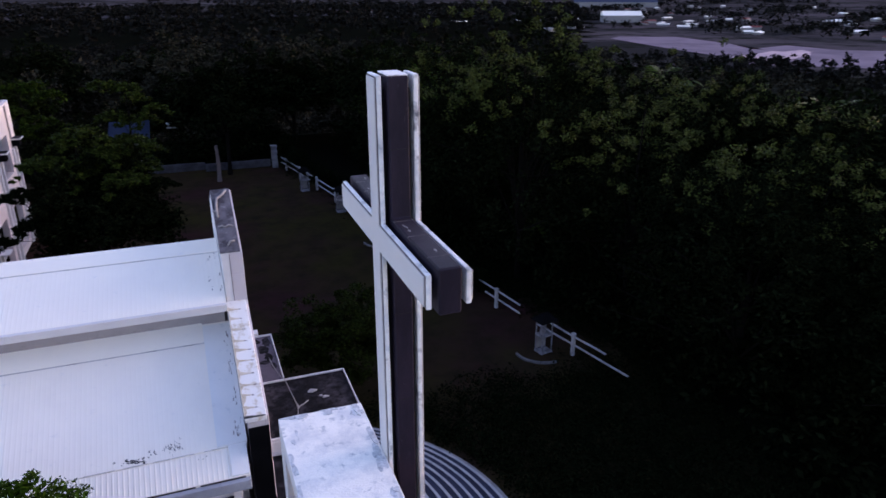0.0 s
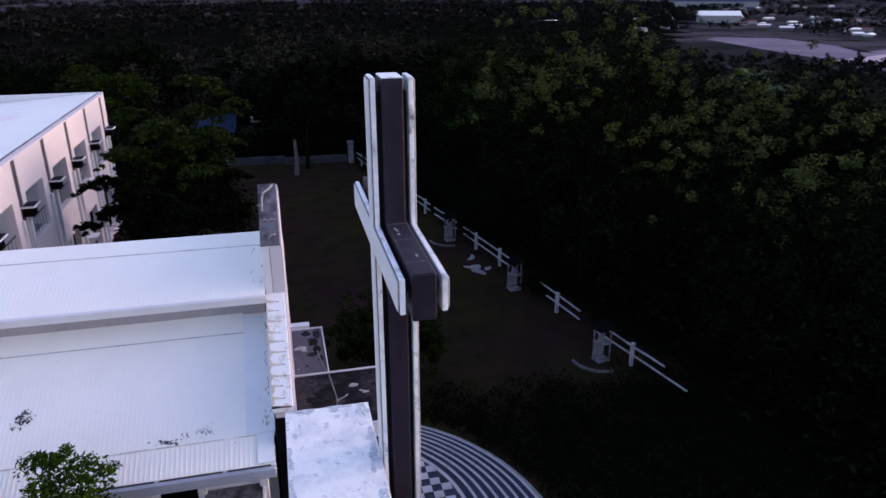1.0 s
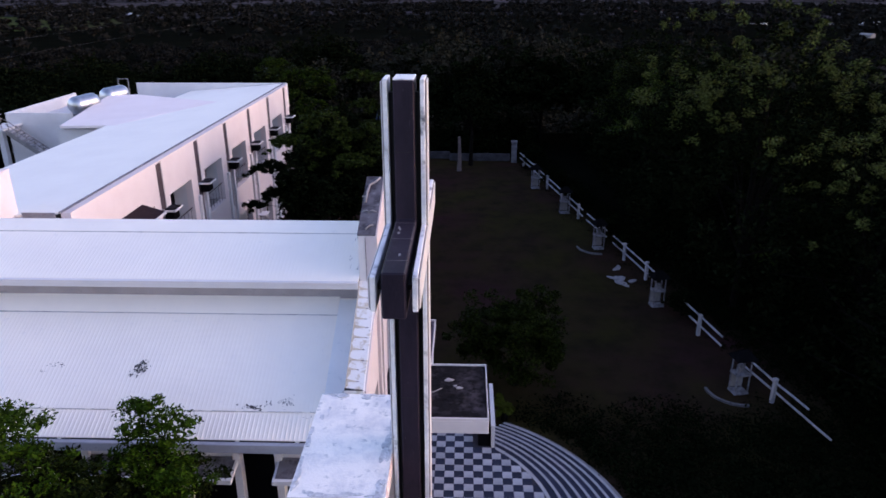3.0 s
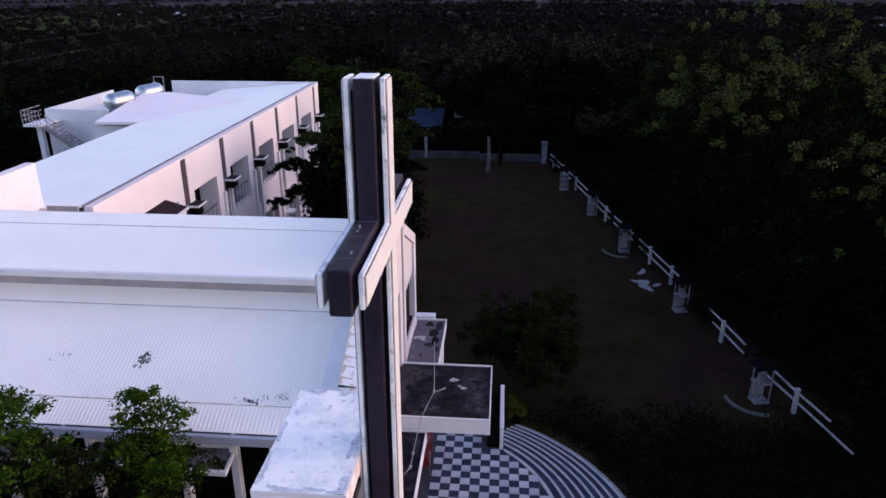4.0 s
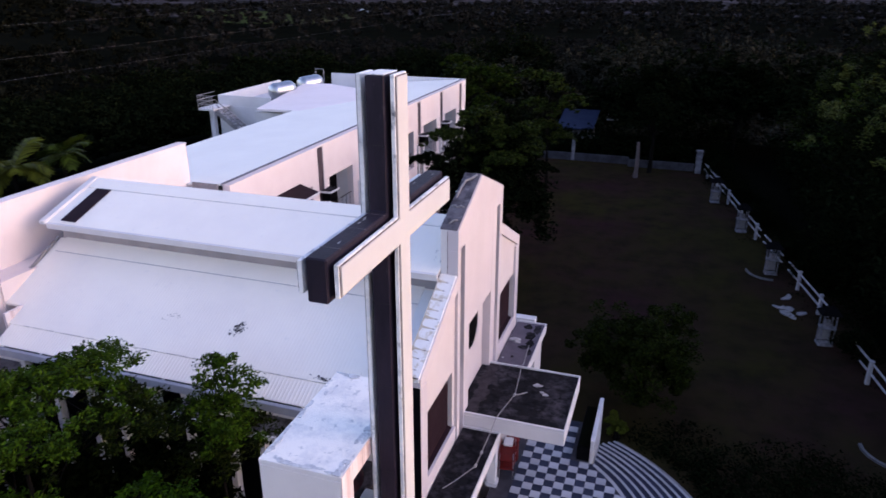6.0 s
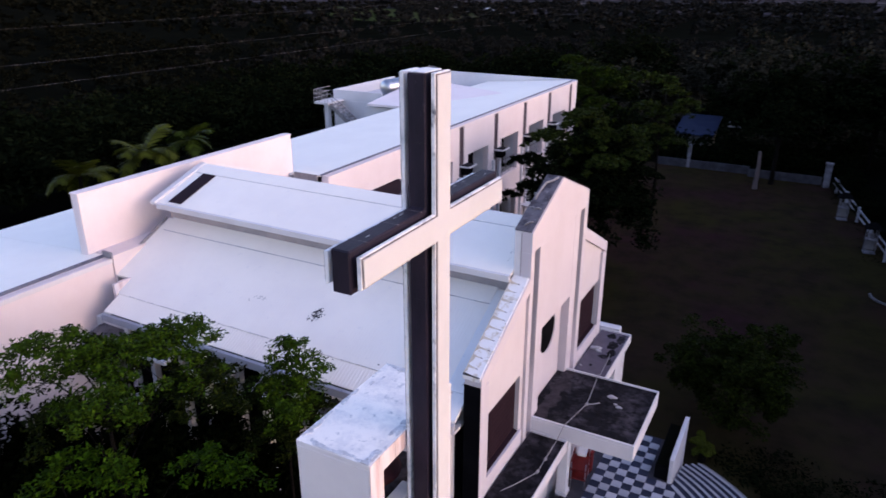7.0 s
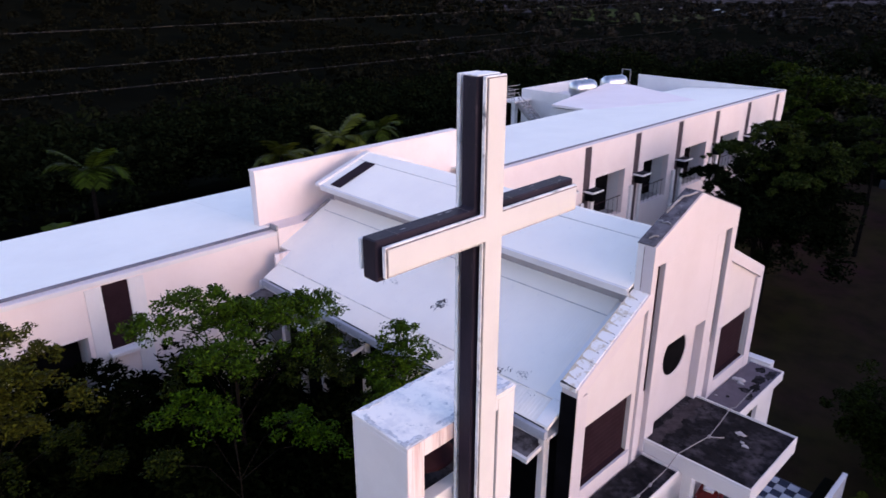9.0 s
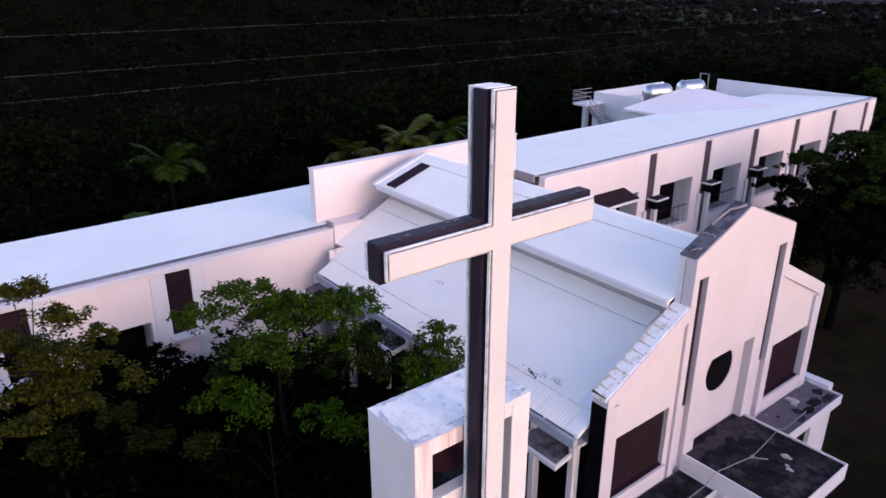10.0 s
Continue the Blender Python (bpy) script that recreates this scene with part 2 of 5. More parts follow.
def prism(bm, outline, axis, a, b):
    """An outline in the two other axes, drawn out along axis from a to b."""
    def at(p, c):
        return {"x": (c, p[0], p[1]), "y": (p[0], c, p[1]), "z": (p[0], p[1], c)}[axis]
    lo = [bm.verts.new(at(p, a)) for p in outline]
    hi = [bm.verts.new(at(p, b)) for p in outline]
    bm.faces.new(lo)
    bm.faces.new(hi[::-1])
    n = len(outline)
    for i in range(n):
        bm.faces.new((lo[i], hi[i], hi[(i + 1) % n], lo[(i + 1) % n]))


def tube(bm, points, radii, sides=8):
    rings = []
    for i, p in enumerate(points):
        p = Vector(p)
        d = Vector(points[min(i + 1, len(points) - 1)]) - Vector(points[max(i - 1, 0)])
        q = d.to_track_quat("Z", "Y")
        r = radii[i] if isinstance(radii, (list, tuple)) else radii
        rings.append([bm.verts.new(p + q @ Vector((r * math.cos(2 * math.pi * k / sides), r * math.sin(2 * math.pi * k / sides), 0))) for k in range(sides)])
    for a, b in zip(rings, rings[1:]):
        for k in range(sides):
            bm.faces.new((a[k], a[(k + 1) % sides], b[(k + 1) % sides], b[k]))
    bm.faces.new(rings[0][::-1])
    bm.faces.new(rings[-1])


def lathe(bm, profile, centre=(0, 0, 0), sides=20, axis="z"):
    rings = []
    for r, h in profile:
        ring = []
        for k in range(sides):
            a = 2 * math.pi * k / sides
            c, s = r * math.cos(a), r * math.sin(a)
            v = {"z": (c, s, h), "x": (h, c, s), "y": (c, h, s)}[axis]
            ring.append(bm.verts.new(Vector(centre) + Vector(v)))
        rings.append(ring)
    for a, b in zip(rings, rings[1:]):
        for k in range(sides):
            bm.faces.new((a[k], a[(k + 1) % sides], b[(k + 1) % sides], b[k]))
    bm.faces.new(rings[0][::-1])
    bm.faces.new(rings[-1])


def mesh_of(name, bm, mat, bevel=0.0, smooth=False):
    bmesh.ops.remove_doubles(bm, verts=bm.verts, dist=1e-5)
    bmesh.ops.recalc_face_normals(bm, faces=bm.faces)
    if bevel:
        edges = [e for e in bm.edges if e.is_manifold and e.calc_face_angle(0) > 0.6]
        bmesh.ops.bevel(bm, geom=edges, offset=bevel, segments=1, affect="EDGES", clamp_overlap=True)
    me = bpy.data.meshes.new(name)
    bm.to_mesh(me)
    bm.free()
    for f in me.polygons:
        f.use_smooth = smooth
    me.materials.append(mat)
    return me


def part(name, bm, mat, parent, label="", bevel=0.0, smooth=False):
    ob = new(name, mesh_of(name, bm, mat, bevel, smooth))
    if parent is not None:
        ob.parent = parent
    return tagged(ob, label)


def boxes(*dims):
    bm = bmesh.new()
    for d in dims:
        box(bm, *d)
    return bm


def prisms(axis, a, b, *outlines):
    bm = bmesh.new()
    for o in outlines:
        prism(bm, o, axis, a, b)
    return bm


def structure(name, bm, mat, label, category, bevel=0.0):
    ob = part(name, bm, mat, None, "", bevel)
    return tagged(ob, label, category, "", "structure")


# ---- ground ----
def smooth01(v):
    v = np.clip(v, 0, 1)
    return v * v * (3 - 2 * v)


def ground_height(x, y):
    x, y = np.asarray(x, float), np.asarray(y, float)
    dx = np.maximum(np.maximum(-24 - x, x - 16.5), 0)
    dy = np.maximum(np.maximum(-30 - y, y - 62), 0)
    d = np.hypot(dx, dy)
    h = -34 * smooth01(d / 150) - 0.03 * np.clip(d, 0, 20)
    turn = np.degrees(np.arctan2(x, y))
    west = np.clip((-x - 250) / 500, 0, 1) * np.clip((900 + y) / 600, 0, 1) * smooth01((-turn - 42) / 14)
    h = h + 70 * smooth01(west) * (0.6 + 0.4 * np.sin(y / 130.0 + 0.7))
    return h + 1.2 * smooth01(d / 60) * (1 - smooth01((d - 120) / 120)) * (np.sin(x / 23.0) * np.cos(y / 31.0))


def terrain():
    a = np.concatenate([-np.geomspace(3600, 45, 34), np.linspace(-40, 70, 56), np.geomspace(76, 4000, 42)])
    b = np.concatenate([-np.geomspace(600, 36, 12), np.linspace(-30, 90, 61), np.geomspace(96, 4400, 44)])
    X, Y = np.meshgrid(a, b, indexing="ij")
    Z = ground_height(X, Y)
    n, m = X.shape
    me = bpy.data.meshes.new("ground")
    idx = np.arange(n * m).reshape(n, m)
    faces = np.stack([idx[:-1, :-1], idx[1:, :-1], idx[1:, 1:], idx[:-1, 1:]], -1).reshape(-1, 4)
    me.from_pydata(np.stack([X, Y, Z], -1).reshape(-1, 3).tolist(), [], faces.tolist())
    for f in me.polygons:
        f.use_smooth = True
    me.materials.append(GROUND)
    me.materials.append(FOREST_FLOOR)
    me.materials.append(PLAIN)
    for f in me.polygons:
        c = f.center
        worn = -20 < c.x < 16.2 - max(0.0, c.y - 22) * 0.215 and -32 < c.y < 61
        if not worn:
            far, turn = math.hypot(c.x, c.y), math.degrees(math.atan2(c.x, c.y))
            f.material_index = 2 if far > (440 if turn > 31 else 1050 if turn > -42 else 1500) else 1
    return tagged(new("ground", me), "worn lawn of thin grass and bare brown earth", "ground", "", "structure")


terrain()

# ---- church ----
church = thing("church", "white church with stepped ribbed metal roof and gabled front", "church")
XW, XE = -10.4, 0.30          # west and east ends of the roofs
YC = 14.80                    # ridge line
YF = 14.95                    # middle line of the gabled front
YS = 14.58                    # middle of the curved steps


def ribbed_sheet(x0, x1, y0, z0, y1, z1, pitch=0.082, rib=0.0035, thick=0.05):
    """A sloping ribbed sheet: ribs run from (y0, z0) to (y1, z1)."""
    n = int((x1 - x0) / pitch)
    p = (x1 - x0) / n
    outline = []
    for i in range(n):
        x = x0 + i * p
        outline += [(x, 0), (x + p * 0.55, 0), (x + p * 0.70, rib), (x + p * 0.85, rib)]
    outline.append((x1, 0))
    bm = bmesh.new()
    rows = []
    for y, z in ((y0, z0), (y1, z1)):
        rows.append([bm.verts.new((x, y, z + h)) for x, h in outline])
    for i in range(len(outline) - 1):
        bm.faces.new((rows[0][i], rows[0][i + 1], rows[1][i + 1], rows[1][i]))
    lo = [bm.verts.new((x0, y0, z0 - thick)), bm.verts.new((x1, y0, z0 - thick)), bm.verts.new((x1, y1, z1 - thick)), bm.verts.new((x0, y1, z1 - thick))]
    bm.faces.new(lo[::-1])
    bm.faces.new([lo[0], lo[1]] + rows[0][::-1])
    bm.faces.new([lo[2], lo[3]] + rows[1])
    bm.faces.new((lo[1], lo[2], rows[1][-1], rows[0][-1]))
    bm.faces.new((lo[3], lo[0], rows[0][0], rows[1][0]))
    return bm


def pierced(x0, x1, y0, y1, z0, z1, holes):
    """The boxes of a wall slab across x0..x1 with rectangular holes (ya, yb, za, zb) in the y-z plane."""
    out = []
    ys = sorted({y0, y1, *[c for h in holes for c in h[:2] if y0 < c < y1]})
    for a, b in zip(ys, ys[1:]):
        m = (a + b) / 2
        z = z0
        for h in sorted((h for h in holes if h[0] < m < h[1]), key=lambda h: h[2]):
            if h[2] > z:
                out.append((x0, x1, a, b, z, h[2]))
            z = max(z, h[3])
        if z < z1:
            out.append((x0, x1, a, b, z, z1))
    return out


def round_hole_plate(x0, x1, y0, y1, z0, z1, cy, cz, r, n=32):
    """A plate across x0..x1 with a round hole."""
    bm = bmesh.new()
    ring, rim = [], []
    for k in range(n):
        a = 2 * math.pi * (k + 0.5) / n
        c, s = math.cos(a), math.sin(a)
        f = min((y1 - cy) / c if c > 0 else (y0 - cy) / c, (z1 - cz) / s if s > 0 else (z0 - cz) / s)
        ring.append((cy + r * c, cz + r * s))
        rim.append((cy + f * c, cz + f * s))
    for x, flip in ((x0, False), (x1, True)):
        vi = [bm.verts.new((x, *p)) for p in ring]
        vo = [bm.verts.new((x, *p)) for p in rim]
        for k in range(n):
            q = (vi[k], vi[(k + 1) % n], vo[(k + 1) % n], vo[k])
            bm.faces.new(q[::-1] if flip else q)
        if not flip:
            keep = vi
        else:
            for k in range(n):
                bm.faces.new((keep[k], keep[(k + 1) % n], vi[(k + 1) % n], vi[k]))
    return bm


# nave and roofs
part("body", boxes((XW, 0.25, 11.35, 18.2, 0, 6.72)), PAINT, church)
# wall colour greyed to hold the shade under the ridge roof's overhang
part("clerestory_wall", boxes((XW, 0.25, 13.47, 16.13, 6.73, 8.66)), CLERESTORY, church, "clerestory wall greyed for the shade under the eave")
part("roof", ribbed_sheet(-10.5, -9.852, 11.45, 7.216, 13.47, 8.21, 0.082, 0.0025), ROOF, church, "ribbed white metal roof")
roof_s = part("roof", ribbed_sheet(-9.85, XE, 10.98, 6.985, 13.47, 8.21, 0.082, 0.0025), ROOF, church, "ribbed white metal roof with black mould stains")
part("eave_sheet", ribbed_sheet(-9.80, XE - 0.02, 10.47, 6.70, 11.02, 6.975, 0.082, 0.008), ROOF, church, "coarser ribbed lower course of the roof")
part("roof", ribbed_sheet(XW, XE, 19.28, 6.62, 16.13, 8.21), ROOF, church, "ribbed white metal roof")
part("roof", ribbed_sheet(-10.25, XE, 12.93, 8.855, YC, 9.50, 0.082, 0.002), ROOF, church, "ribbed white metal ridge roof")
part("roof", ribbed_sheet(-10.25, XE, 16.67, 8.855, YC, 9.50, 0.082, 0.002), ROOF, church, "ribbed white metal ridge roof")
part("fascia", boxes((-10.25, XE, 12.88, 12.94, 8.685, 8.80)), PAINT, church, "", 0.01)
part("fascia", boxes((-10.25, XE, 16.65, 16.72, 8.685, 8.80)), PAINT, church, "", 0.01)
part("drip_edge", boxes((-10.27, XE, 12.85, 12.94, 8.802, 8.85)), PAINT, church, "", 0.008)
part("gutter", boxes((-9.80, XE - 0.02, 10.37, 10.48, 6.47, 6.66)), GUTTER, church, "blue-grey eave gutter", 0.01)
part("eave_board", boxes((-9.80, XE - 0.02, 10.48, 11.35, 6.41, 6.47)), PAINT, church)
for k in range(9):
    x = XW + 0.9 + k * 1.12
    # dark strip stands in for the shaded gap under the sheet's edge
    part("eave_flashing", boxes((x, min(x + 1.04, 0.2), 10.462, 10.50, 6.661, 6.69)), STAIN, church, "dark strip for the shade under the roof sheet")
part("ridge_cap", prisms("x", -10.25, XE, [(YC - 0.40, 9.362), (YC, 9.512), (YC + 0.40, 9.362), (YC + 0.40, 9.382), (YC, 9.532), (YC - 0.40, 9.382)]), ROOF, church)
part("cap_seam", prisms("x", -10.2, XE, [(YC - 0.412, 9.355), (YC - 0.402, 9.359), (YC - 0.402, 9.371), (YC - 0.412, 9.365)]), LAP, church, "thin dark edge of the ridge capping")
part("soffit", boxes((-10.15, 0.2, 12.945, 16.645, 8.665, 8.70)), PAINT, church)
for y0, y1, z0, z1 in ((12.84, YC, 8.83, 9.50), (16.76, YC, 8.83, 9.50)):
    part("verge", prisms("x", -10.42, -10.24, [(y0, z0 - 0.03), (y1, z1 - 0.03), (y1, z1 + 0.06), (y0, z0 + 0.06)]), PAINT, church, "white verge board", 0.006)
part("vent", prisms("x", -9.88, -9.42, [(13.02, 8.895), (14.36, 9.357), (14.36, 9.380), (13.02, 8.918)]), LOUVRE, church, "dark slot in the ridge roof")
part("valley_flashing", prisms("x", -10.56, -10.49, [(11.45, 7.22), (13.4, 8.19), (13.4, 8.26), (11.45, 7.29)]), PVC, church, "grimy flashing along the wall")
part("valley_end", boxes((-9.93, -9.855, 10.93, 11.44, 6.72, 7.24)), STREAKED, church, "grimy end of the wall flashing")
# apron flashing along the foot of the clerestory wall
part("apron_flashing", prisms("x", XW + 0.1, -0.2, [(13.05, 8.015), (13.468, 8.22), (13.468, 8.25), (13.05, 8.032)]), ROOF, church, "smooth apron flashing below the clerestory", 0.003)
part("apron_edge", prisms("x", XW + 0.1, -0.2, [(13.035, 8.008), (13.047, 8.014), (13.047, 8.024), (13.035, 8.016)]), LAP, church, "thin dark edge of the apron flashing")
for x, y, n, sx, sy, wx, wy in ((-3.98, 11.80, 70, 0.075, 0.075, 0.028, 0.030), (-4.12, 11.66, 12, 0.03, 0.03, 0.02, 0.02), (-1.55, 11.06, 30, 0.11, 0.022, 0.05, 0.018), (-1.25, 11.14, 8, 0.03, 0.03, 0.02, 0.03), (-0.95, 11.17, 26, 0.08, 0.06, 0.010, 0.05), (-5.70, 11.85, 14, 0.09, 0.03, 0.03, 0.016), (-5.95, 11.72, 6, 0.03, 0.02, 0.015, 0.015), (-0.45, 10.86, 3, 0.05, 0.03, 0.012, 0.012)):
    rng = np.random.default_rng(int(1000 + x * 10))
    bm = bmesh.new()
    for k in range(n):
        px, py = x + rng.normal() * sx, y + rng.normal() * sy
        turn, w, d = rng.uniform(-0.6, 0.6), wx * rng.uniform(0.3, 1.0), wy * rng.uniform(0.3, 1.0)
        ring = []
        for a in np.linspace(0, 5.4, 7):
            f = rng.uniform(0.5, 1.1)
            u, v = w * f * math.cos(a), d * f * math.sin(a)
            qx, qy = px + u * math.cos(turn) - v * math.sin(turn), py + u * math.sin(turn) + v * math.cos(turn)
            ring.append(bm.verts.new((qx, qy, 6.985 + (qy - 10.98) * 0.492 + 0.006 + k * 0.0001)))
        bm.faces.new(ring)
    tagged(part("mould_stain", bm, STAIN, roof_s), kind="stuff")
part("flashing_sheet", prisms("x", -0.20, 0.31, [(11.0, 6.985), (13.42, 8.176), (13.42, 8.206), (11.0, 7.015)]), FLASHING, church, "smooth bluish flashing sheet along the gable", 0.004)
part("flashing_sheet", prisms("x", -0.02, 0.28, [(10.48, 6.705), (10.995, 6.975), (10.995, 7.005), (10.48, 6.735)]), FLASHING, church, "smooth bluish flashing sheet along the gable", 0.004)
rng = np.random.default_rng(404)
bm = bmesh.new()
x = XW + 1.0
while x < 0.1:
    w = rng.uniform(0.05, 0.5)
    box(bm, x, min(x + w, 0.2), 10.974, 10.978 + rng.uniform(0, 0.003), 6.98, 6.990)
    x += w + rng.uniform(0.02, 0.25)
tagged(part("lap_seam", bm, LAP, church, "grimy lap between the roof courses"), kind="stuff")
bm = bmesh.new()
for k in range(46):
    if k < 24:
        x, y, l, up = rng.normal() * 0.03 + 0.22, rng.uniform(11.05, 13.3), rng.uniform(0.02, 0.10), False
    elif k < 30:
        x, y, l, up = rng.uniform(0.10, 0.2), rng.uniform(11.1, 11.25), 0.08, False
    else:
        x, y, l, up = rng.normal() * 0.07 + 0.16, rng.uniform(12.98, 14.7), rng.uniform(0.02, 0.09), True
    x, w = min(x, 0.26), rng.uniform(0.004, 0.012)
    z, g = (8.868 + (y - 12.93) * 0.345, 0.345) if up else (7.018 + (y - 11.0) * 0.492, 0.492)
    bm.faces.new([bm.verts.new(p) for p in ((x - w, y, z), (x + w, y, z), (x + w * 0.4, y + l, z + l * g), (x - w * 0.3, y + l, z + l * g))])
tagged(part("corner_stain", bm, SEAM, church, "dark streaks in the roof corner"), kind="stuff")

# gabled front: side gables
XF, XP, XB = 0.70, 0.63, 0.31     # front face, recessed panels, back
for side in (-1, 1):
    def Y(v, side=side):
        return YF + side * v
    lo, hi = sorted((Y(1.84), Y(4.20)))
    wa, wb = sorted((Y(2.04), Y(3.836)))
    part("gable_wall", boxes(*pierced(XB + 0.04, XP, lo, hi, 0, 7.4, [(wa, wb, 5.084, 6.54)])), GABLE, church, "cream gable wall")
    part("gable_top", prisms("x", XB + 0.04, XP, [(Y(4.20), 7.4), (Y(4.20), 7.52), (Y(1.84), 8.70), (Y(1.84), 7.4)]), GABLE, church)
    a, b = sorted((Y(3.84), Y(4.20)))
    part("corner_pilaster", boxes((XP + 0.001, XF, a, b, 0, 7.38)), FACADE, church, "", 0.008)
    part("raking_band", prisms("x", XP + 0.001, XF + 0.003, [(Y(4.20), 7.30), (Y(4.20), 7.618), (Y(1.85), 8.793), (Y(1.85), 8.475)]), FACADE, church, "", 0.008)
    part("coping", prisms("x", XB - 0.01, XP + 0.04, [(Y(4.22), 7.54), (Y(4.22), 7.625), (Y(1.86), 8.805), (Y(1.86), 8.72)]), COPING, church, "weathered white coping with ochre stains", 0.01)
    a, b = sorted((Y(1.98), Y(3.835)))
    part("window_band", boxes((XP + 0.001, XF - 0.004, a, b, 4.72, 5.10)), FACADE, church, "pinkish band under the window", 0.006)
    win = part("window", boxes((0.50, 0.53, wa - 0.005, wb + 0.005, 5.10, 6.545)), LOUVRE, church, "dark maroon shuttered window")
    part("sill", prisms("y", wa + 0.002, wb - 0.002, [(0.531, 5.085), (XP, 5.085), (XP, 5.103), (0.531, 5.125)]), LOUVRE, win, "dark maroon sill in the window's colour")
    for k in range(11):
        z = 5.19 + k * 0.118
        part("louvre", prisms("y", wa + 0.03, wb - 0.03, [(0.531, z), (0.538, z - 0.008), (0.540, z - 0.002), (0.533, z + 0.07)]), LOUVRE, win)
    rng = np.random.default_rng(31 + side)
    def on_slope(points):
        """A thin patch lying on the sloping coping; points are (x, distance from the church's middle line)."""
        bm = bmesh.new()
        low = [bm.verts.new((x, Y(v), 7.629 + (4.22 - v) * 0.5)) for x, v in points]
        up = [bm.verts.new((x, Y(v), 7.633 + (4.22 - v) * 0.5)) for x, v in points]
        bm.faces.new(up)
        for i in range(len(points)):
            j = (i + 1) % len(points)
            bm.faces.new((low[i], low[j], up[j], up[i]))
        bmesh.ops.recalc_face_normals(bm, faces=bm.faces)
        return bm
    edge = [(0.305, 4.18 - i * 0.07) for i in range(32)]
    wavy = [(0.305 + 0.055 * (1.3 - i / 40) * (0.55 + 0.45 * math.sin(i * 1.9 + side) + rng.uniform(-0.25, 0.3)), 4.18 - i * 0.07) for i in range(31, -1, -1)]
    part("stain_band", on_slope(edge + [(max(x, 0.315), v) for x, v in wavy]), OCHRE, church, "ochre stain along the inner edge")
    for k in range(10):
        v = 4.02 - k * 0.218 + rng.uniform(-0.025, 0.025)
        w, l = rng.uniform(0.022, 0.04), rng.uniform(0.14, 0.24)
        x0 = 0.33
        part("drip_stain", on_slope([(x0, v - w), (x0 + l * 0.45, v - w * 0.55 + 0.012), (x0 + l, v - 0.004 + 0.02), (x0 + l, v + 0.006 + 0.02), (x0 + l * 0.4, v + w * 0.6 + 0.01), (x0, v + w)]), OCHRE, church, "ochre drip stain")
        part("drip_tip", on_slope([(x0 + l + 0.002, v + 0.014), (x0 + l * 1.25, v + 0.022), (x0 + l * 1.25, v + 0.03), (x0 + l + 0.002, v + 0.032)]), SEAM, church, "dark tip of a drip stain")
    part("coping_end", on_slope([(0.30, 4.215), (0.66, 4.215), (0.64, 4.195), (0.50, 4.19), (0.42, 4.175), (0.30, 4.165)]), STAIN, church, "black mould at the foot of the coping")
part("end_panel", boxes((0.34, XF - 0.01, 10.725, 10.748, 0, 7.43)), DARK, church, "near-black end of the front wall")

# gabled front: tall middle part
ZS, YA = 9.34, YF - 0.10
SHS, SHN = (13.08, 9.79), (16.92, 9.74)     # shoulders
XN = 0.49                                   # the recessed middle
part("pylon_back", prisms("x", XB, XN - 0.03, [(SHS[0], 0), SHS, (YA, 10.535), SHN, (SHN[0], 0)]), PAINT, church, "", 0.008)
for a, b in ((SHS[0], 13.27), (13.58, 13.96), (15.93, 16.33), (16.66, SHN[0])):
    part("pilaster", boxes((XN - 0.029, XF, a, b, 4.4 if a > 13.2 and b < 16.8 else 0, ZS)), FACADE, church, "", 0.006)
part("pylon_head", prisms("x", XN - 0.029, XF + 0.002, [(SHS[0], ZS), SHS, (YA, 10.535), SHN, (SHN[0], ZS)]), FACADE, church, "", 0.006)
part("centre_wall", boxes((XN - 0.029, XF - 0.002, 13.96, 15.93, 7.22, ZS)), FACADE, church)
rose = part("round_window_wall", round_hole_plate(XN - 0.027, XN, 13.96, 15.93, 4.4, 7.22, 14.98, 6.60, 0.53), FACADE, church)
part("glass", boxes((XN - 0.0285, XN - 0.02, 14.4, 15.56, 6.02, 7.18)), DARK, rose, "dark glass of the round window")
for a, b in ((13.27, 13.58), (16.33, 16.66)):
    part("slot_window", boxes((XN + 0.06, XN + 0.09, a, b, 6.3, ZS)), LOUVRE, church, "narrow dark slot window")
    part("slot_apron", boxes((XN - 0.028, XN + 0.092, a, b, 4.4, 6.3)), FACADE, church)
for y, z in (SHS, SHN):
    part("parapet_top", prisms("x", XB - 0.015, XF - 0.03, [(y, z + 0.005), (YA, 10.54), (YA, 10.565), (y, z + 0.03)]), GABLE_TOP, church, "mould-darkened grey top of the gable", 0.004)
part("pylon_seam", boxes((0.452, 0.466, SHS[0] - 0.004, SHS[0] + 0.004, 8.4, 9.76)), SEAM, church, "hairline joint down the side of the gable")
conduit = thing("conduit", "bent white pipe lying on the gable top", "pipe")
SLOPE = (10.535 - SHS[1]) / (YA - SHS[0])


def on_gable(x, y):
    return (x, y, SHS[1] + (y - SHS[0]) * SLOPE + 0.052)


bm = bmesh.new()
tube(bm, [on_gable(*q) for q in ((0.36, 14.0), (0.37, 14.35), (0.40, 14.55), (0.52, 14.65), (0.60, 14.78))], 0.024, 8)
part("pipe", bm, PVC, conduit, "", 0, True)
bm = bmesh.new()
tube(bm, [on_gable(*q) for q in ((0.36, 14.18), (0.33, 14.17), (0.28, 14.18))], 0.018, 6)
part("branch", bm, PVC, conduit, "", 0, True)
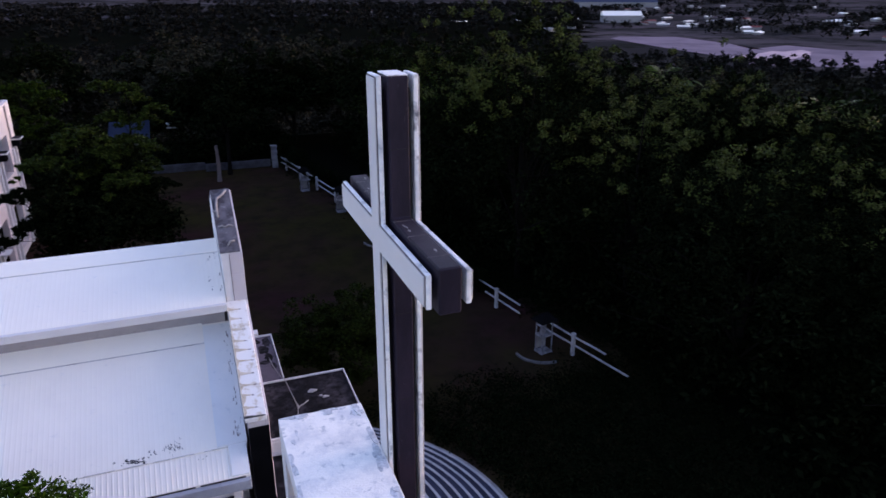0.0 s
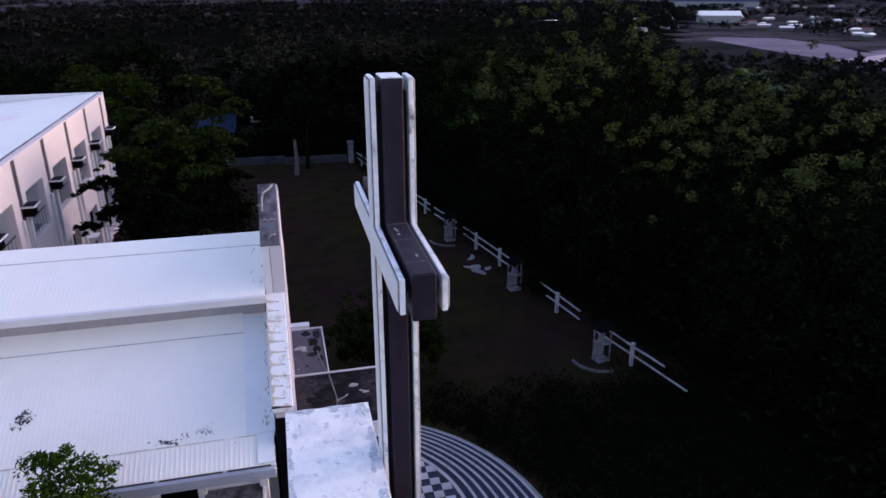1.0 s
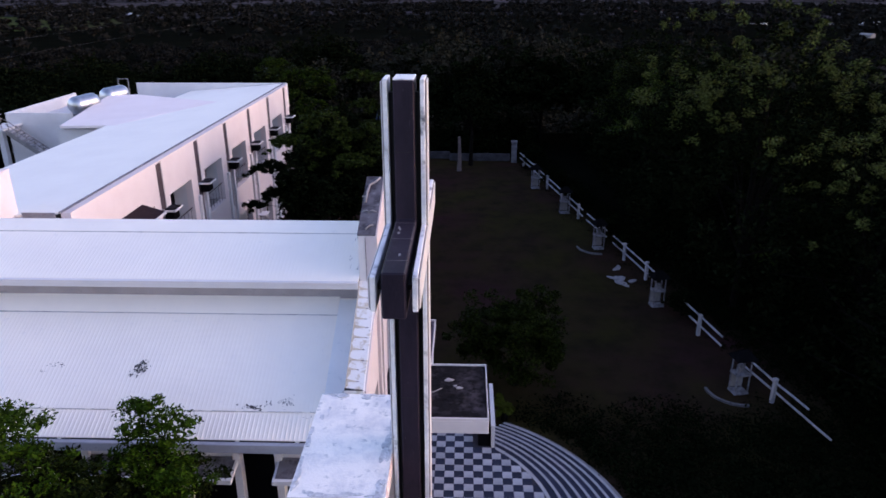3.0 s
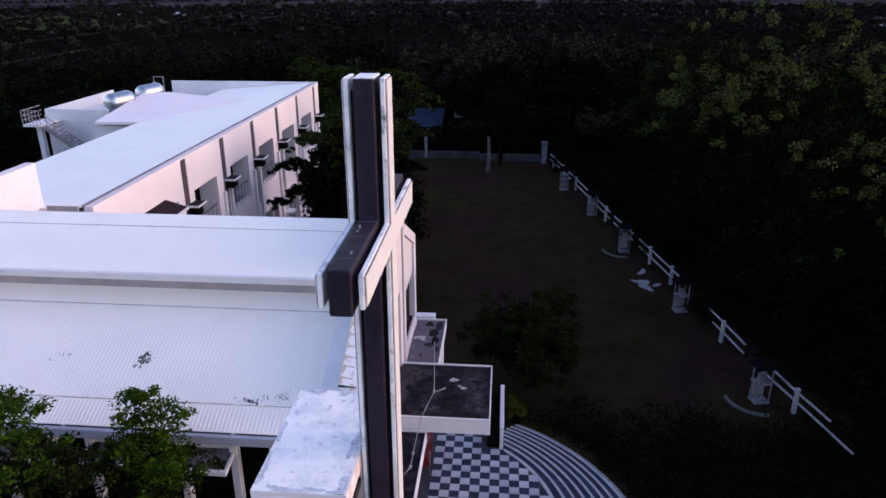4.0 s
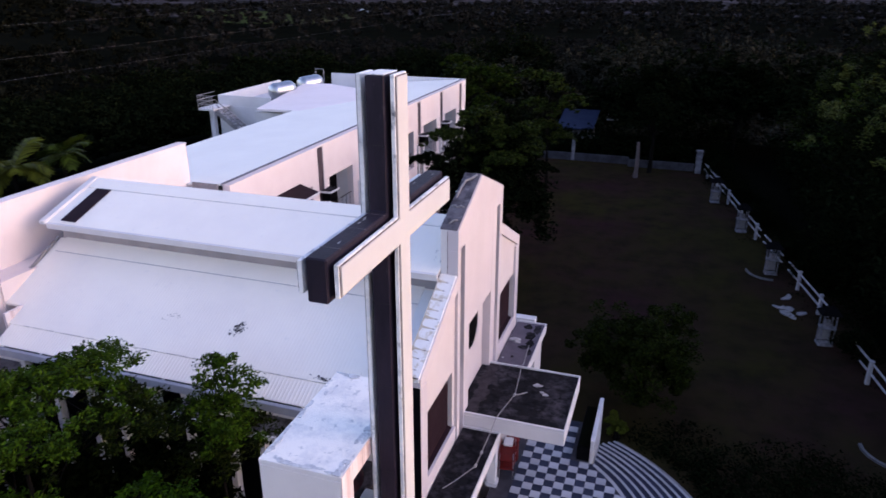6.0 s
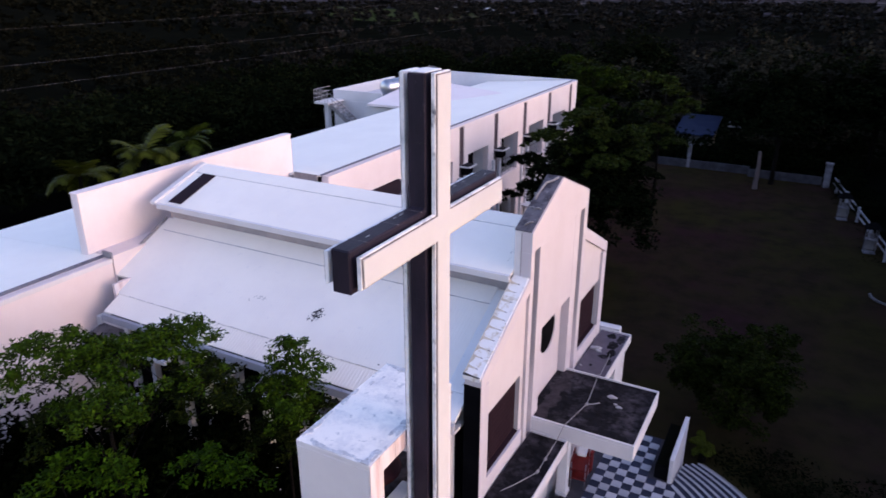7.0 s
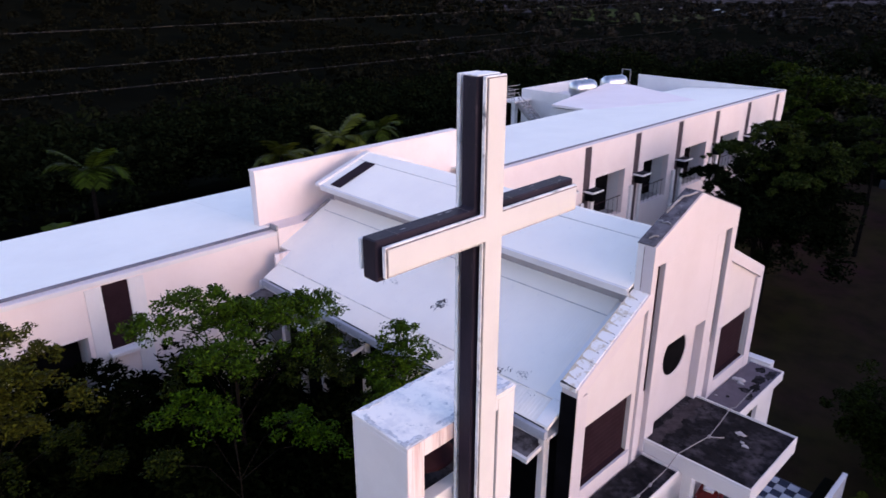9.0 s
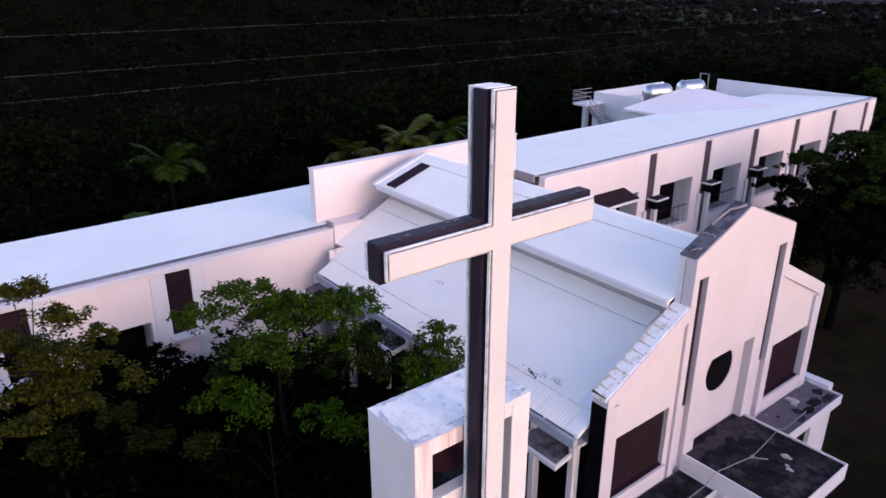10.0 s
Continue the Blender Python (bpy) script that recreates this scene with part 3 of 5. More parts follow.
for pts in (((0.34, 13.72), (0.42, 13.76), (0.46, 13.70), (0.54, 13.76), (0.62, 13.72)), ((0.46, 13.22), (0.52, 13.32), (0.60, 13.33))):
    bm = bmesh.new()
    tube(bm, [on_gable(*q) for q in pts], 0.016, 6)
    part("cable", bm, PVC, conduit, "", 0, True)

# south side: piers, dark bays and sloping hoods
for k in range(6):
    x = -1.02 - 1.86 * k
    for xx in (x, x + 1.06):
        part("pier", boxes((xx - 0.075, xx + 0.075, 10.62, 10.80, 0, 6.36)), PAINT, church, "", 0.008)
    part("bay_wall", boxes((x + 0.075, x + 0.985, 10.70, 10.76, 6.05, 6.36)), PAINT, church)
    hd = part("hood", prisms("x", x - 0.02, x + 1.08, [(10.80, 6.06), (10.80, 6.16), (10.16, 6.02), (10.16, 5.92)]), PAINT, church, "sloping concrete hood", 0.008)
    part("hood_top", prisms("x", x + 0.03, x + 1.03, [(10.74, 6.149), (10.74, 6.159), (10.22, 6.045), (10.22, 6.035)]), HOOD_STAIN, hd, "grey top blackened by mould")
    # near-black sheet holds the shade inside the open bay
    part("bay_back", boxes((x - 0.79, x + 1.065, 11.29, 11.345, 0.02, 6.39)), DARK, church, "near-black sheet for the shade in an open bay")


# flat concrete hoods over the entrance
def canopy(name, x0, x1, y0, y1, ztop, label, thick=0.42, deck=BLACK_SLAB, note="black mould-stained concrete top"):
    h = thing(name, label, "canopy")
    part("slab", boxes((x0, x1, y0, y1, ztop - thick, ztop - 0.07)), PAINT, h, "", 0.012)
    part("deck", boxes((x0 + 0.01, x1 - 0.033, y0 + 0.053, y1 - 0.038, ztop - 0.068, ztop - 0.045)), deck, h, note)
    for e in ((x1 - 0.03, x1, y0, y1), (x0, x1 - 0.032, y0, y0 + 0.05), (x0, x1 - 0.032, y1 - 0.035, y1)):
        part("edge", boxes((*e, ztop - 0.0695, ztop)), PAINT, h, "thin raised white rim", 0.006)
    return h


def blotch(rng, cx, cy, a, b, z, thick=0.002):
    """A ragged flat patch."""
    n = 22
    return prisms("z", z, z + thick, [(cx + a * f * math.cos(t), cy + b * f * math.sin(t)) for t, f in zip(np.linspace(0, 2 * math.pi, n, endpoint=False), rng.uniform(0.72, 1.08, n))])


front_canopy = canopy("entrance_canopy", 0.495, 3.10, 13.60, 16.10, 5.08, "flat concrete entrance canopy with black mouldy top")
rng = np.random.default_rng(91)
for k in range(9):
    part("dust", blotch(rng, 0.78 + abs(rng.normal()) * 0.06, 13.85 + k * 0.25, rng.uniform(0.10, 0.24), 0.22, 5.0362, 0.001 + 0.0003 * k), DUST, front_canopy, "brownish dust along the wall")
for k in range(7):
    part("mould", blotch(rng, rng.uniform(1.3, 2.7), rng.uniform(14.0, 15.8), rng.uniform(0.05, 0.16), rng.uniform(0.05, 0.14), 5.0362, 0.003 + 0.0003 * k), BLACK_SLAB, front_canopy)
canopy("side_canopy", 0.705, 1.62, 10.75, 13.55, 4.75, "lower concrete canopy with black mouldy top", 0.28)
c2 = canopy("side_canopy", 0.705, 1.62, 16.14, 19.35, 4.75, "lower concrete canopy with mauve-grey top and black mould", 0.28, DECK_MAUVE, "mauve-grey screed")
for k, (x, y, a, b) in enumerate(((1.42, 18.95, 0.13, 0.34), (1.30, 18.5, 0.17, 0.30), (1.38, 18.05, 0.13, 0.28), (1.24, 17.75, 0.16, 0.12), (1.46, 17.5, 0.08, 0.2), (1.12, 19.05, 0.14, 0.18), (1.05, 17.15, 0.05, 0.06))):
    part("mould", blotch(rng, x, y, a, b, 4.7062, 0.001 + 0.0003 * k), BLACK_SLAB, c2, "black mould patch")
part("screen_wall", boxes((1.46, 1.56, 17.9, 18.94, 3.0, 4.46)), PAINT, c2)
part("upstand", boxes((0.2, 1.25, 19.36, 19.62, 4.3, 4.82)), PAINT, c2, "white end block", 0.01)
for x, y in ((1.02, 10.9), (0.84, 16.05)):
    col = thing("column", "white square column under the canopy", "column", "canopy columns", (x, y, 1.1))
    part("shaft", boxes((-0.13, 0.13, -0.13, 0.13, 0, 3.37)), PAINT, col, "", 0.012)
    part("base", boxes((-0.145, 0.17, -0.17, 0.17, 0, 0.12)), PAINT, col, "", 0.01)
pipe = thing("pipe", "grey pipe laid across the canopy tops", "pipe")
bm = bmesh.new()
tube(bm, [(1.38, 17.9, 4.73), (1.42, 17.4, 4.76), (1.52, 16.5, 4.90), (1.55, 16.1, 5.10), (1.62, 15.4, 5.07), (1.68, 14.72, 5.07), (1.50, 13.58, 5.10), (1.42, 13.35, 4.80), (1.40, 12.2, 4.735), (1.12, 11.6, 4.735), (0.95, 11.3, 4.735)], 0.010, 8)
part("run", bm, PVC, pipe, "", 0, True)
bm = bmesh.new()
tube(bm, [(1.68, 14.70, 5.07), (1.82, 14.78, 5.075), (1.95, 14.88, 5.09)], 0.014, 8)
part("branch", bm, PVC, pipe, "", 0, True)
for p in ((1.68, 14.71, 5.07), (1.40, 12.22, 4.737), (1.40, 12.7, 4.737)):
    bm = bmesh.new()
    lathe(bm, [(0.0, -0.04), (0.03, -0.035), (0.036, 0), (0.03, 0.035), (0.0, 0.04)], p, 10, "y")
    part("joint", bm, PVC, pipe, "", 0, True)
for x, y, z, s in ((2.13, 15.34, 5.035, 0.105), (2.40, 14.97, 5.035, 0.075), (2.29, 15.06, 5.035, 0.05), (0.90, 18.12, 4.708, 0.16), (1.02, 17.98, 4.708, 0.09), (0.82, 17.0, 4.708, 0.035)):
    rng = np.random.default_rng(int(x * 100))
    bm = bmesh.new()
    bmesh.ops.create_icosphere(bm, subdivisions=2, radius=s)
    for v in bm.verts:
        k = 0.65 + 0.5 * rng.random()
        v.co = Vector((v.co.x * k * 1.2, v.co.y * k * 0.8, max(v.co.z, -0.02) * 0.35 * k + 0.01))
    bag = part("litter", bm, WEATHERED, None)
    bag.location = (x, y, z)
    tagged(bag, "crumpled pale plastic litter on the canopy", "litter", "litter on the canopies")

# ---- rear wings ----
def wing_front(t, x, y0, y1, strips, holes, ztop, zfloor, mat=CREAM, half=0.21, ledges=True, low=0.75, head=0.06):
    """Front wall, slot windows and recessed balconies of a two-storey wing whose front stands at x."""
    cut = [(s - half, s + half, zfloor - low, ztop - head) for s in strips]
    cut += [(a, b, zfloor, zfloor + 2.12) for a, b in holes] + [(a, b, 0.4, 2.9) for a, b in holes]
    for dims in pierced(x - 0.30, x, y0, y1, 0, ztop, cut):
        part("wall_panel", boxes(dims), mat, t, "cream wall panel")
    for s in strips:
        part("slot_window", boxes((x - 0.10, x - 0.03, s - half, s + half, zfloor - low, ztop - head)), WING_LOUVRE if ledges else LOUVRE, t, "tall dull mauve slot window" if ledges else "tall maroon slot window")
        if not ledges:
            part("sill", boxes((x + 0.001, x + 0.30, s - half - 0.1, s + half + 0.1, zfloor - low - 0.10, zfloor - low)), PAINT, t, "", 0.008)
            for q in (s - half - 0.40, s + half):
                part("window_margin", boxes((x + 0.001, x + 0.03, q, q + 0.40, 0, ztop - 0.165)), PAINT, t, "white painted margin beside the window", 0.005)
            continue
        for d in (-0.36, 0.40):
            part("fin", boxes((x + 0.001, x + 0.12, s + d - 0.11, s + d + 0.11, 0, zfloor + 1.2)), PAINT, t, "", 0.008)
        sh = part("ledge", boxes((x + 0.001, x + 0.52, s - 0.20, s + 0.62, zfloor + 1.66, zfloor + 1.73)), PAINT, t, "small white concrete ledge", 0.008)
        part("ledge_top", boxes((x + 0.03, x + 0.48, s - 0.16, s + 0.58, zfloor + 1.731, zfloor + 1.74)), BLACK_SLAB, sh, "dark stained top")
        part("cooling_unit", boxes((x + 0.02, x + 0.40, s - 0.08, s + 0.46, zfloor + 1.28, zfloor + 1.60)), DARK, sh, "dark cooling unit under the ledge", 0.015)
        part("ledge", boxes((x + 0.001, x + 0.52, s - 0.20, s + 0.62, 1.9, 1.98)), PAINT, t, "small white concrete ledge", 0.008)
    part("inner_wall", boxes((x - 5.6, x - 0.90, y0, y1, 0, ztop - 0.58)), PAINT, t)
    part("floor_slab", boxes((x - 0.90, x - 0.301, y0, y1, zfloor - 0.22, zfloor - 0.002)), CONCRETE, t)
    for a, b in holes:
        for q in (a - 0.16, b + 0.002):
            part("partition", boxes((x - 0.90, x - 0.301, q, q + 0.155, zfloor, ztop - 0.16)), PAINT, t)
        # near-black sheets put the unlit rooms' shade into the doorways
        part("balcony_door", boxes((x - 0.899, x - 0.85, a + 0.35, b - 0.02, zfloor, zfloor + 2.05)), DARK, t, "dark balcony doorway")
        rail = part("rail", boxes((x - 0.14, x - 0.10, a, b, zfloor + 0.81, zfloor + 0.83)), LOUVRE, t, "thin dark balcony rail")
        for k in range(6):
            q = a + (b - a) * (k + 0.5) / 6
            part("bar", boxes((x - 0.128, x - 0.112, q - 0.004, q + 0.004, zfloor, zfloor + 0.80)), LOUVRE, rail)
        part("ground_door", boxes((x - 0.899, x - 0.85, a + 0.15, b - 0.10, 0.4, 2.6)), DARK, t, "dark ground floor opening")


wing = thing("rear_wing", "long two-storey cream building with pale sheet roof", "building")
strips = [25.90 + 4.0 * k for k in range(6)]
wing_front(wing, -9.4, 19.5, 47.0, strips, [(23.7, 25.1)] + [(s + 0.68, s + 3.05) for s in strips[:5]], 8.10, 4.43, half=0.25, head=0.08)
part("end_wall", boxes((-15.9, -15.01, 46.6, 46.95, 0, 7.1)), CREAM, wing)
part("roof", prisms("y", 19.4, 46.95, [(-9.70, 8.09), (-9.70, 8.15), (-15.9, 7.66), (-15.9, 7.59)]), ROOF_BLUE, wing, "pale blue-white sheet roof")
part("parapet", boxes((-19.6, -9.41, 47.001, 47.14, 6.6, 8.17)), PAINT, wing, "low white end parapet", 0.01)
part("roof_edge", boxes((-9.698, -9.66, 19.4, 46.95, 8.102, 8.165)), EAVE_TRIM, wing, "thin grey eave trim", 0.006)
part("eave_upstand", boxes((-10.8, -9.8, 19.34, 19.39, 7.85, 8.14)), PVC, wing, "short grey flashing upstand")
aw = part("awning", prisms("y", 22.0, 24.1, [(-9.4, 6.86), (-9.4, 6.92), (-8.55, 6.66), (-8.55, 6.60)]), LOUVRE, wing, "dark brown sheet awning", 0.006)
part("awning_edge", boxes((-8.56, -8.52, 22.0, 24.1, 6.58, 6.67)), PAINT, aw)
bm = bmesh.new()
slab = [(-19.0, 36.1, 7.42), (-15.45, 34.9, 7.702), (-12.0, 40.6, 7.976), (-18.1, 43.6, 7.93), (-19.7, 43.2, 7.92)]
tops = [bm.verts.new(p) for p in slab]
lows = [bm.verts.new((x, y, z - 0.14)) for x, y, z in slab]
for i in (1, 2, 3):
    bm.faces.new((tops[0], tops[i], tops[i + 1]))
    bm.faces.new((lows[0], lows[i + 1], lows[i]))
for i in range(5):
    j = (i + 1) % 5
    bm.faces.new((tops[i], lows[i], lows[j], tops[j]))
part("annex_roof", bm, PINK_ROOF, wing, "pinkish white annex roof slab")
part("annex_wall", boxes((-19.3, -15.95, 36.3, 46.9, 0, 7.2)), PAINT, wing)
part("tower", boxes((-23.9, -19.35, 39.25, 46.9, 0, 6.85)), PAINT, wing, "white walls under the tank deck", 0.01)
for e in ((-23.9, -20.0, 39.25, 39.38), (-23.9, -23.77, 39.385, 46.9)):
    part("annex_parapet", boxes((*e, 6.852, 7.52)), PAINT, wing, "", 0.01)
for i, (x, y, z) in enumerate(((-19.95, 40.7, 7.05), (-19.75, 44.1, 7.05))):
    tank = thing("water_tank", "stainless steel water tank lying on its side", "water tank", "roof tanks", (x, y, z), -12)
    bm = bmesh.new()
    lathe(bm, [(0.0, -1.02), (0.26, -0.99), (0.46, -0.86), (0.52, -0.70), (0.505, -0.42), (0.52, -0.38), (0.505, 0.0), (0.52, 0.04), (0.505, 0.38), (0.52, 0.42), (0.52, 0.70), (0.46, 0.86), (0.26, 0.99), (0.0, 1.02)], (0, 0, 0.78), 24, "y")
    part("shell", bm, STEEL, tank, "", 0, True)
    for q in (-0.6, 0.6):
        part("cradle", boxes((-0.45, 0.45, q - 0.05, q + 0.05, 0, 0.36)), CONCRETE, tank)
rail = thing("tank_rail", "small white guard rail behind the tanks", "railing")
for q in (0, 0.65):
    part("post", boxes((-20.3 + q, -20.26 + q, 45.9, 45.94, 6.85, 8.55)), PVC, rail)
part("top_rail", boxes((-20.3, -19.61, 45.9, 45.94, 8.55, 8.59)), PVC, rail)

stair = thing("outdoor_stair", "white outdoor stair climbing to the roof", "stair")
for k in range(12):
    x, z = -23.0 + 0.22 * k, 6.80 - 0.165 * k
    part("step", boxes((x, x + 0.26, 37.7, 38.6, z - 0.12, z)), WEATHERED, stair)
    if k % 2 == 0:
        part("baluster", boxes((x + 0.1, x + 0.13, 37.72, 37.75, z, z + 0.62)), CONCRETE, stair)
for q in (37.66, 38.61):
    part("stringer", prisms("y", q, q + 0.04, [(-23.05, 6.62), (-20.3, 4.56), (-20.3, 4.86), (-23.05, 6.92)]), CONCRETE, stair, "grey stair stringer")
for d in (0.36, 0.62):
    part("guard_rail", prisms("y", 37.72, 37.75, [(-23.0, 6.80 + d), (-20.3, 4.78 + d), (-20.3, 4.82 + d), (-23.0, 6.84 + d)]), CONCRETE, stair)
part("landing", boxes((-24.1, -23.0, 37.4, 39.24, 6.82, 6.95)), PAINT, stair, "", 0.01)
part("pillar", boxes((-23.9, -23.6, 38.2, 38.5, -2, 6.82)), PAINT, stair)
for k in range(6):
    part("baluster", boxes((-24.1 + k * 0.21, -24.07 + k * 0.21, 37.4, 37.43, 6.95, 7.75)), PVC, stair)
for z in (7.2, 7.45, 7.73):
    part("guard_rail", boxes((-24.1, -23.02, 37.4, 37.43, z, z + 0.03)), PVC, stair)
    part("guard_rail", boxes((-24.1, -24.07, 37.43, 39.2, z, z + 0.03)), PVC, stair)

wing2 = thing("side_wing", "two-storey cream wing with pale sheet roof", "building")
s2 = [6.66 - 3.90 * k for k in range(6)]
wing_front(wing2, -10.47, -14.0, 11.42, s2, [(s - 2.82, s - 0.84) for s in s2[:5]], 7.68, 4.15, CREAM, 0.33, False, -1.56, 0.16)
part("roof", prisms("y", -14.0, 11.40, [(-10.74, 7.69), (-10.74, 7.75), (-16.2, 7.36), (-16.2, 7.30)]), ROOF_BLUE, wing2, "pale blue-white sheet roof")
part("roof_edge", boxes((-10.738, -10.70, -14.0, 11.40, 7.682, 7.765)), EAVE_TRIM, wing2, "thin grey eave trim", 0.006)
part("wall_band", boxes((-10.468, -10.44, -14.0, 11.42, 7.56, 7.675)), PAINT, wing2, "", 0.006)
part("eave_upstand", boxes((-10.75, -10.40, 11.36, 11.42, 7.70, 7.86)), PVC, wing2, "short grey flashing upstand")
block = thing("parapet_block", "tall plain cream wall rising behind the church", "wall")
part("wall", boxes((-11.40, -11.1, 11.22, 19.66, 0, 9.38)), CREAM, block, "", 0.01)
part("coping", boxes((-11.42, -11.08, 11.20, 19.68, 9.38, 9.42)), CREAM, block, "", 0.01)
part("side_return", boxes((-11.1, -10.42, 11.43, 18.0, 0, 7.75)), CREAM, block)
part("core", boxes((-15.8, -11.41, 11.5, 19.4, 0, 7.2)), CREAM, block)
part("roof", prisms("y", 11.41, 19.39, [(-11.41, 7.62), (-11.41, 7.70), (-16.2, 7.36), (-16.2, 7.30)]), ROOF_BLUE, block, "pale sheet roof behind the wall")

# ---- belfry, bell and cross ----
belfry = thing("belfry", "white weathered belfry with an open bell chamber", "belfry")
part("pier", boxes((0.60, 1.64, 5.70, 5.98, 0, 9.46)), PAINT, belfry, "", 0.01)
part("pier", boxes((0.60, 1.64, 7.36, 7.70, 0, 9.46)), PAINT, belfry, "", 0.01)
part("pier_facing", boxes((1.641, 1.656, 5.78, 5.975, 0, 9.522)), STREAKED, belfry, "pier face with rusty streaks", 0.004)
part("lintel_facing", boxes((1.641, 1.656, 5.977, 6.75, 9.285, 9.522)), STREAKED, belfry, "lintel face with rusty streaks", 0.004)
part("sill_wall", boxes((1.44, 1.635, 5.981, 6.72, 0, 8.53)), PAINT, belfry, "", 0.01)
part("lintel", boxes((1.36, 1.64, 5.981, 7.359, 9.281, 9.46)), PAINT, belfry)
part("lintel", boxes((0.60, 0.86, 5.981, 7.359, 9.281, 9.46)), PAINT, belfry)
part("ceiling_slab", boxes((0.861, 1.359, 5.981, 7.359, 9.33, 9.46)), CONCRETE, belfry)
part("cap", boxes((0.599, 1.641, 5.699, 7.701, 9.461, 9.526)), PAINT, belfry, "", 0.006)
part("cap_skin", boxes((0.603, 1.650, 5.703, 7.697, 9.5265, 9.530)), CAP_MOULD, belfry, "mottled grey weathered top")
rng = np.random.default_rng(55)
for k in range(52):
    q = (0, 1, 2, 1, 3)[k % 5]
    u = rng.uniform(0.03, 0.97)
    e = abs(rng.normal()) * 0.05 + 0.015
    cx, cy = ((0.60 + e, 5.7 + 2 * u), (1.64 - e, 5.7 + 2 * u), (0.6 + 1.04 * u, 5.7 + e), (0.6 + 1.04 * u, 7.7 - e))[q]
    a0, b0 = (rng.uniform(0.02, 0.05), rng.uniform(0.05, 0.16)) if q < 2 else (rng.uniform(0.05, 0.14), rng.uniform(0.02, 0.05))
    ring = []
    for a in np.linspace(0, 2 * math.pi, 9, endpoint=False):
        f = rng.uniform(0.5, 1.1)
        ring.append((min(max(cx + a0 * f * math.cos(a), 0.605), 1.637), min(max(cy + b0 * f * math.sin(a), 5.705), 7.695)))
    part("grime_patch", prisms("z", 9.5305, 9.532 + 0.0002 * k, ring), GRIME, belfry, "grey-green grime at the slab edge")
part("edge_band", boxes((1.641, 1.660, 5.699, 5.777, 0, 9.522)), STREAKED, belfry, "corner band with grey streaks", 0.006)
part("chamber_floor", boxes((0.601, 1.439, 5.981, 7.359, 8.30, 8.42)), BLACK_SLAB, belfry, "dark mottled floor of the bell chamber")
bell = thing("bell", "dark bronze bell hanging in the belfry", "bell", "", (1.05, 6.52, 8.72))
bm = bmesh.new()
lathe(bm, [(0.0, 0.52), (0.12, 0.515), (0.22, 0.46), (0.27, 0.32), (0.31, 0.17), (0.39, 0.04), (0.43, 0.0), (0.40, 0.01), (0.0, 0.30)], (0, 0, 0), 28)
part("body", bm, BRONZE, bell, "", 0, True)
bm = bmesh.new()
tube(bm, [(0, 0, 0.50), (0, 0, 0.615)], 0.035, 10)
part("hanger", bm, BRONZE, bell)

cross = thing("cross", "tall cross of white panels over a dark brown core", "cross")


def cross_outline(arm0, arm1, z0, z1, top, y0=6.465, y1=6.785, bottom=1.1):
    return [(y0, bottom), (y1, bottom), (y1, z0), (arm1, z0), (arm1, z1), (y1, z1), (y1, top), (y0, top), (y0, z1), (arm0, z1), (arm0, z0), (y0, z0)]


for x0, x1, g0, g1, f0, f1 in ((1.675, 1.722, 1.667, 1.674, 1.655, 1.667), (2.035, 2.083, 2.083, 2.090, 2.090, 2.102)):
    pn = part("panel", prisms("x", x0, x1, cross_outline(5.10, 8.17, 12.035, 12.355, 13.80)), MOULDY, cross, "white panel with grey weathered edges", 0.006)
    part("seam", prisms("x", g0, g1, cross_outline(5.112, 8.158, 12.047, 12.343, 13.788, 6.477, 6.773)), SEAM, pn, "dark weathered seam round the facing")
    part("facing", prisms("x", f0, f1, cross_outline(5.124, 8.146, 12.059, 12.331, 13.776, 6.489, 6.761)), FACING, pn, "smooth white facing", 0.003)
core = part("core", prisms("x", 1.775, 1.982, cross_outline(5.07, 8.22, 11.975, 12.405, 13.79, 6.44, 6.81)), CROSS_DARK, cross, "dark brown clad core", 0.014)
# spacer coloured near-black to hold the shade of the gap
part("spacer", prisms("x", 1.721, 2.036, cross_outline(5.26, 8.02, 12.17, 12.22, 13.66, 6.585, 6.665)), SHADOW_GAP, cross, "spacer coloured black for the shade behind the panels")
part("cap", boxes((1.775, 1.982, 6.45, 6.80, 13.791, 13.805)), MOULDY, cross, "weathered grey top", 0.012)
rng = np.random.default_rng(77)
for y in (5.35, 5.9, 6.35, 7.05, 7.5, 7.9):
    part("core_seam", boxes((1.773, 1.984, y, y + 0.006, 12.399, 12.4062)), SEAM, core)
for k in range(7):
    y = rng.choice((rng.uniform(5.2, 6.3), rng.uniform(6.95, 8.1)))
    x = rng.uniform(1.79, 1.95)
    bm = bmesh.new()
    bm.faces.new([bm.verts.new((x + rng.uniform(0.6, 1) * 0.014 * math.cos(a), y + rng.uniform(0.6, 1) * 0.05 * math.sin(a), 12.4065)) for a in np.linspace(0, 5.4, 7)])
    part("droppings", bm, CONCRETE, core, "pale droppings on the arm")
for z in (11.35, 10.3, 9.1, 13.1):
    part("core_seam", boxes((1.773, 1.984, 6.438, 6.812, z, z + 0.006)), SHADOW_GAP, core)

# ---- forecourt ----
FX, FR = 0.84, 4.25
arc = [(FX + FR * math.cos(a), YS + FR * math.sin(a)) for a in np.linspace(-0.9, 0.9, 30)]
forecourt = structure("forecourt", prisms("z", 0.0, 1.085, [(0.84, 9.3), (3.4, 9.3)] + [p for p in arc if p[0] > 3.4] + [(3.4, 19.9), (0.84, 19.9)]), FLOOR_DARK, "raised forecourt floor of dark concrete", "floor")
steps = thing("curved_steps", "curved steps striped in black and white", "steps")
ALIM = 1.09


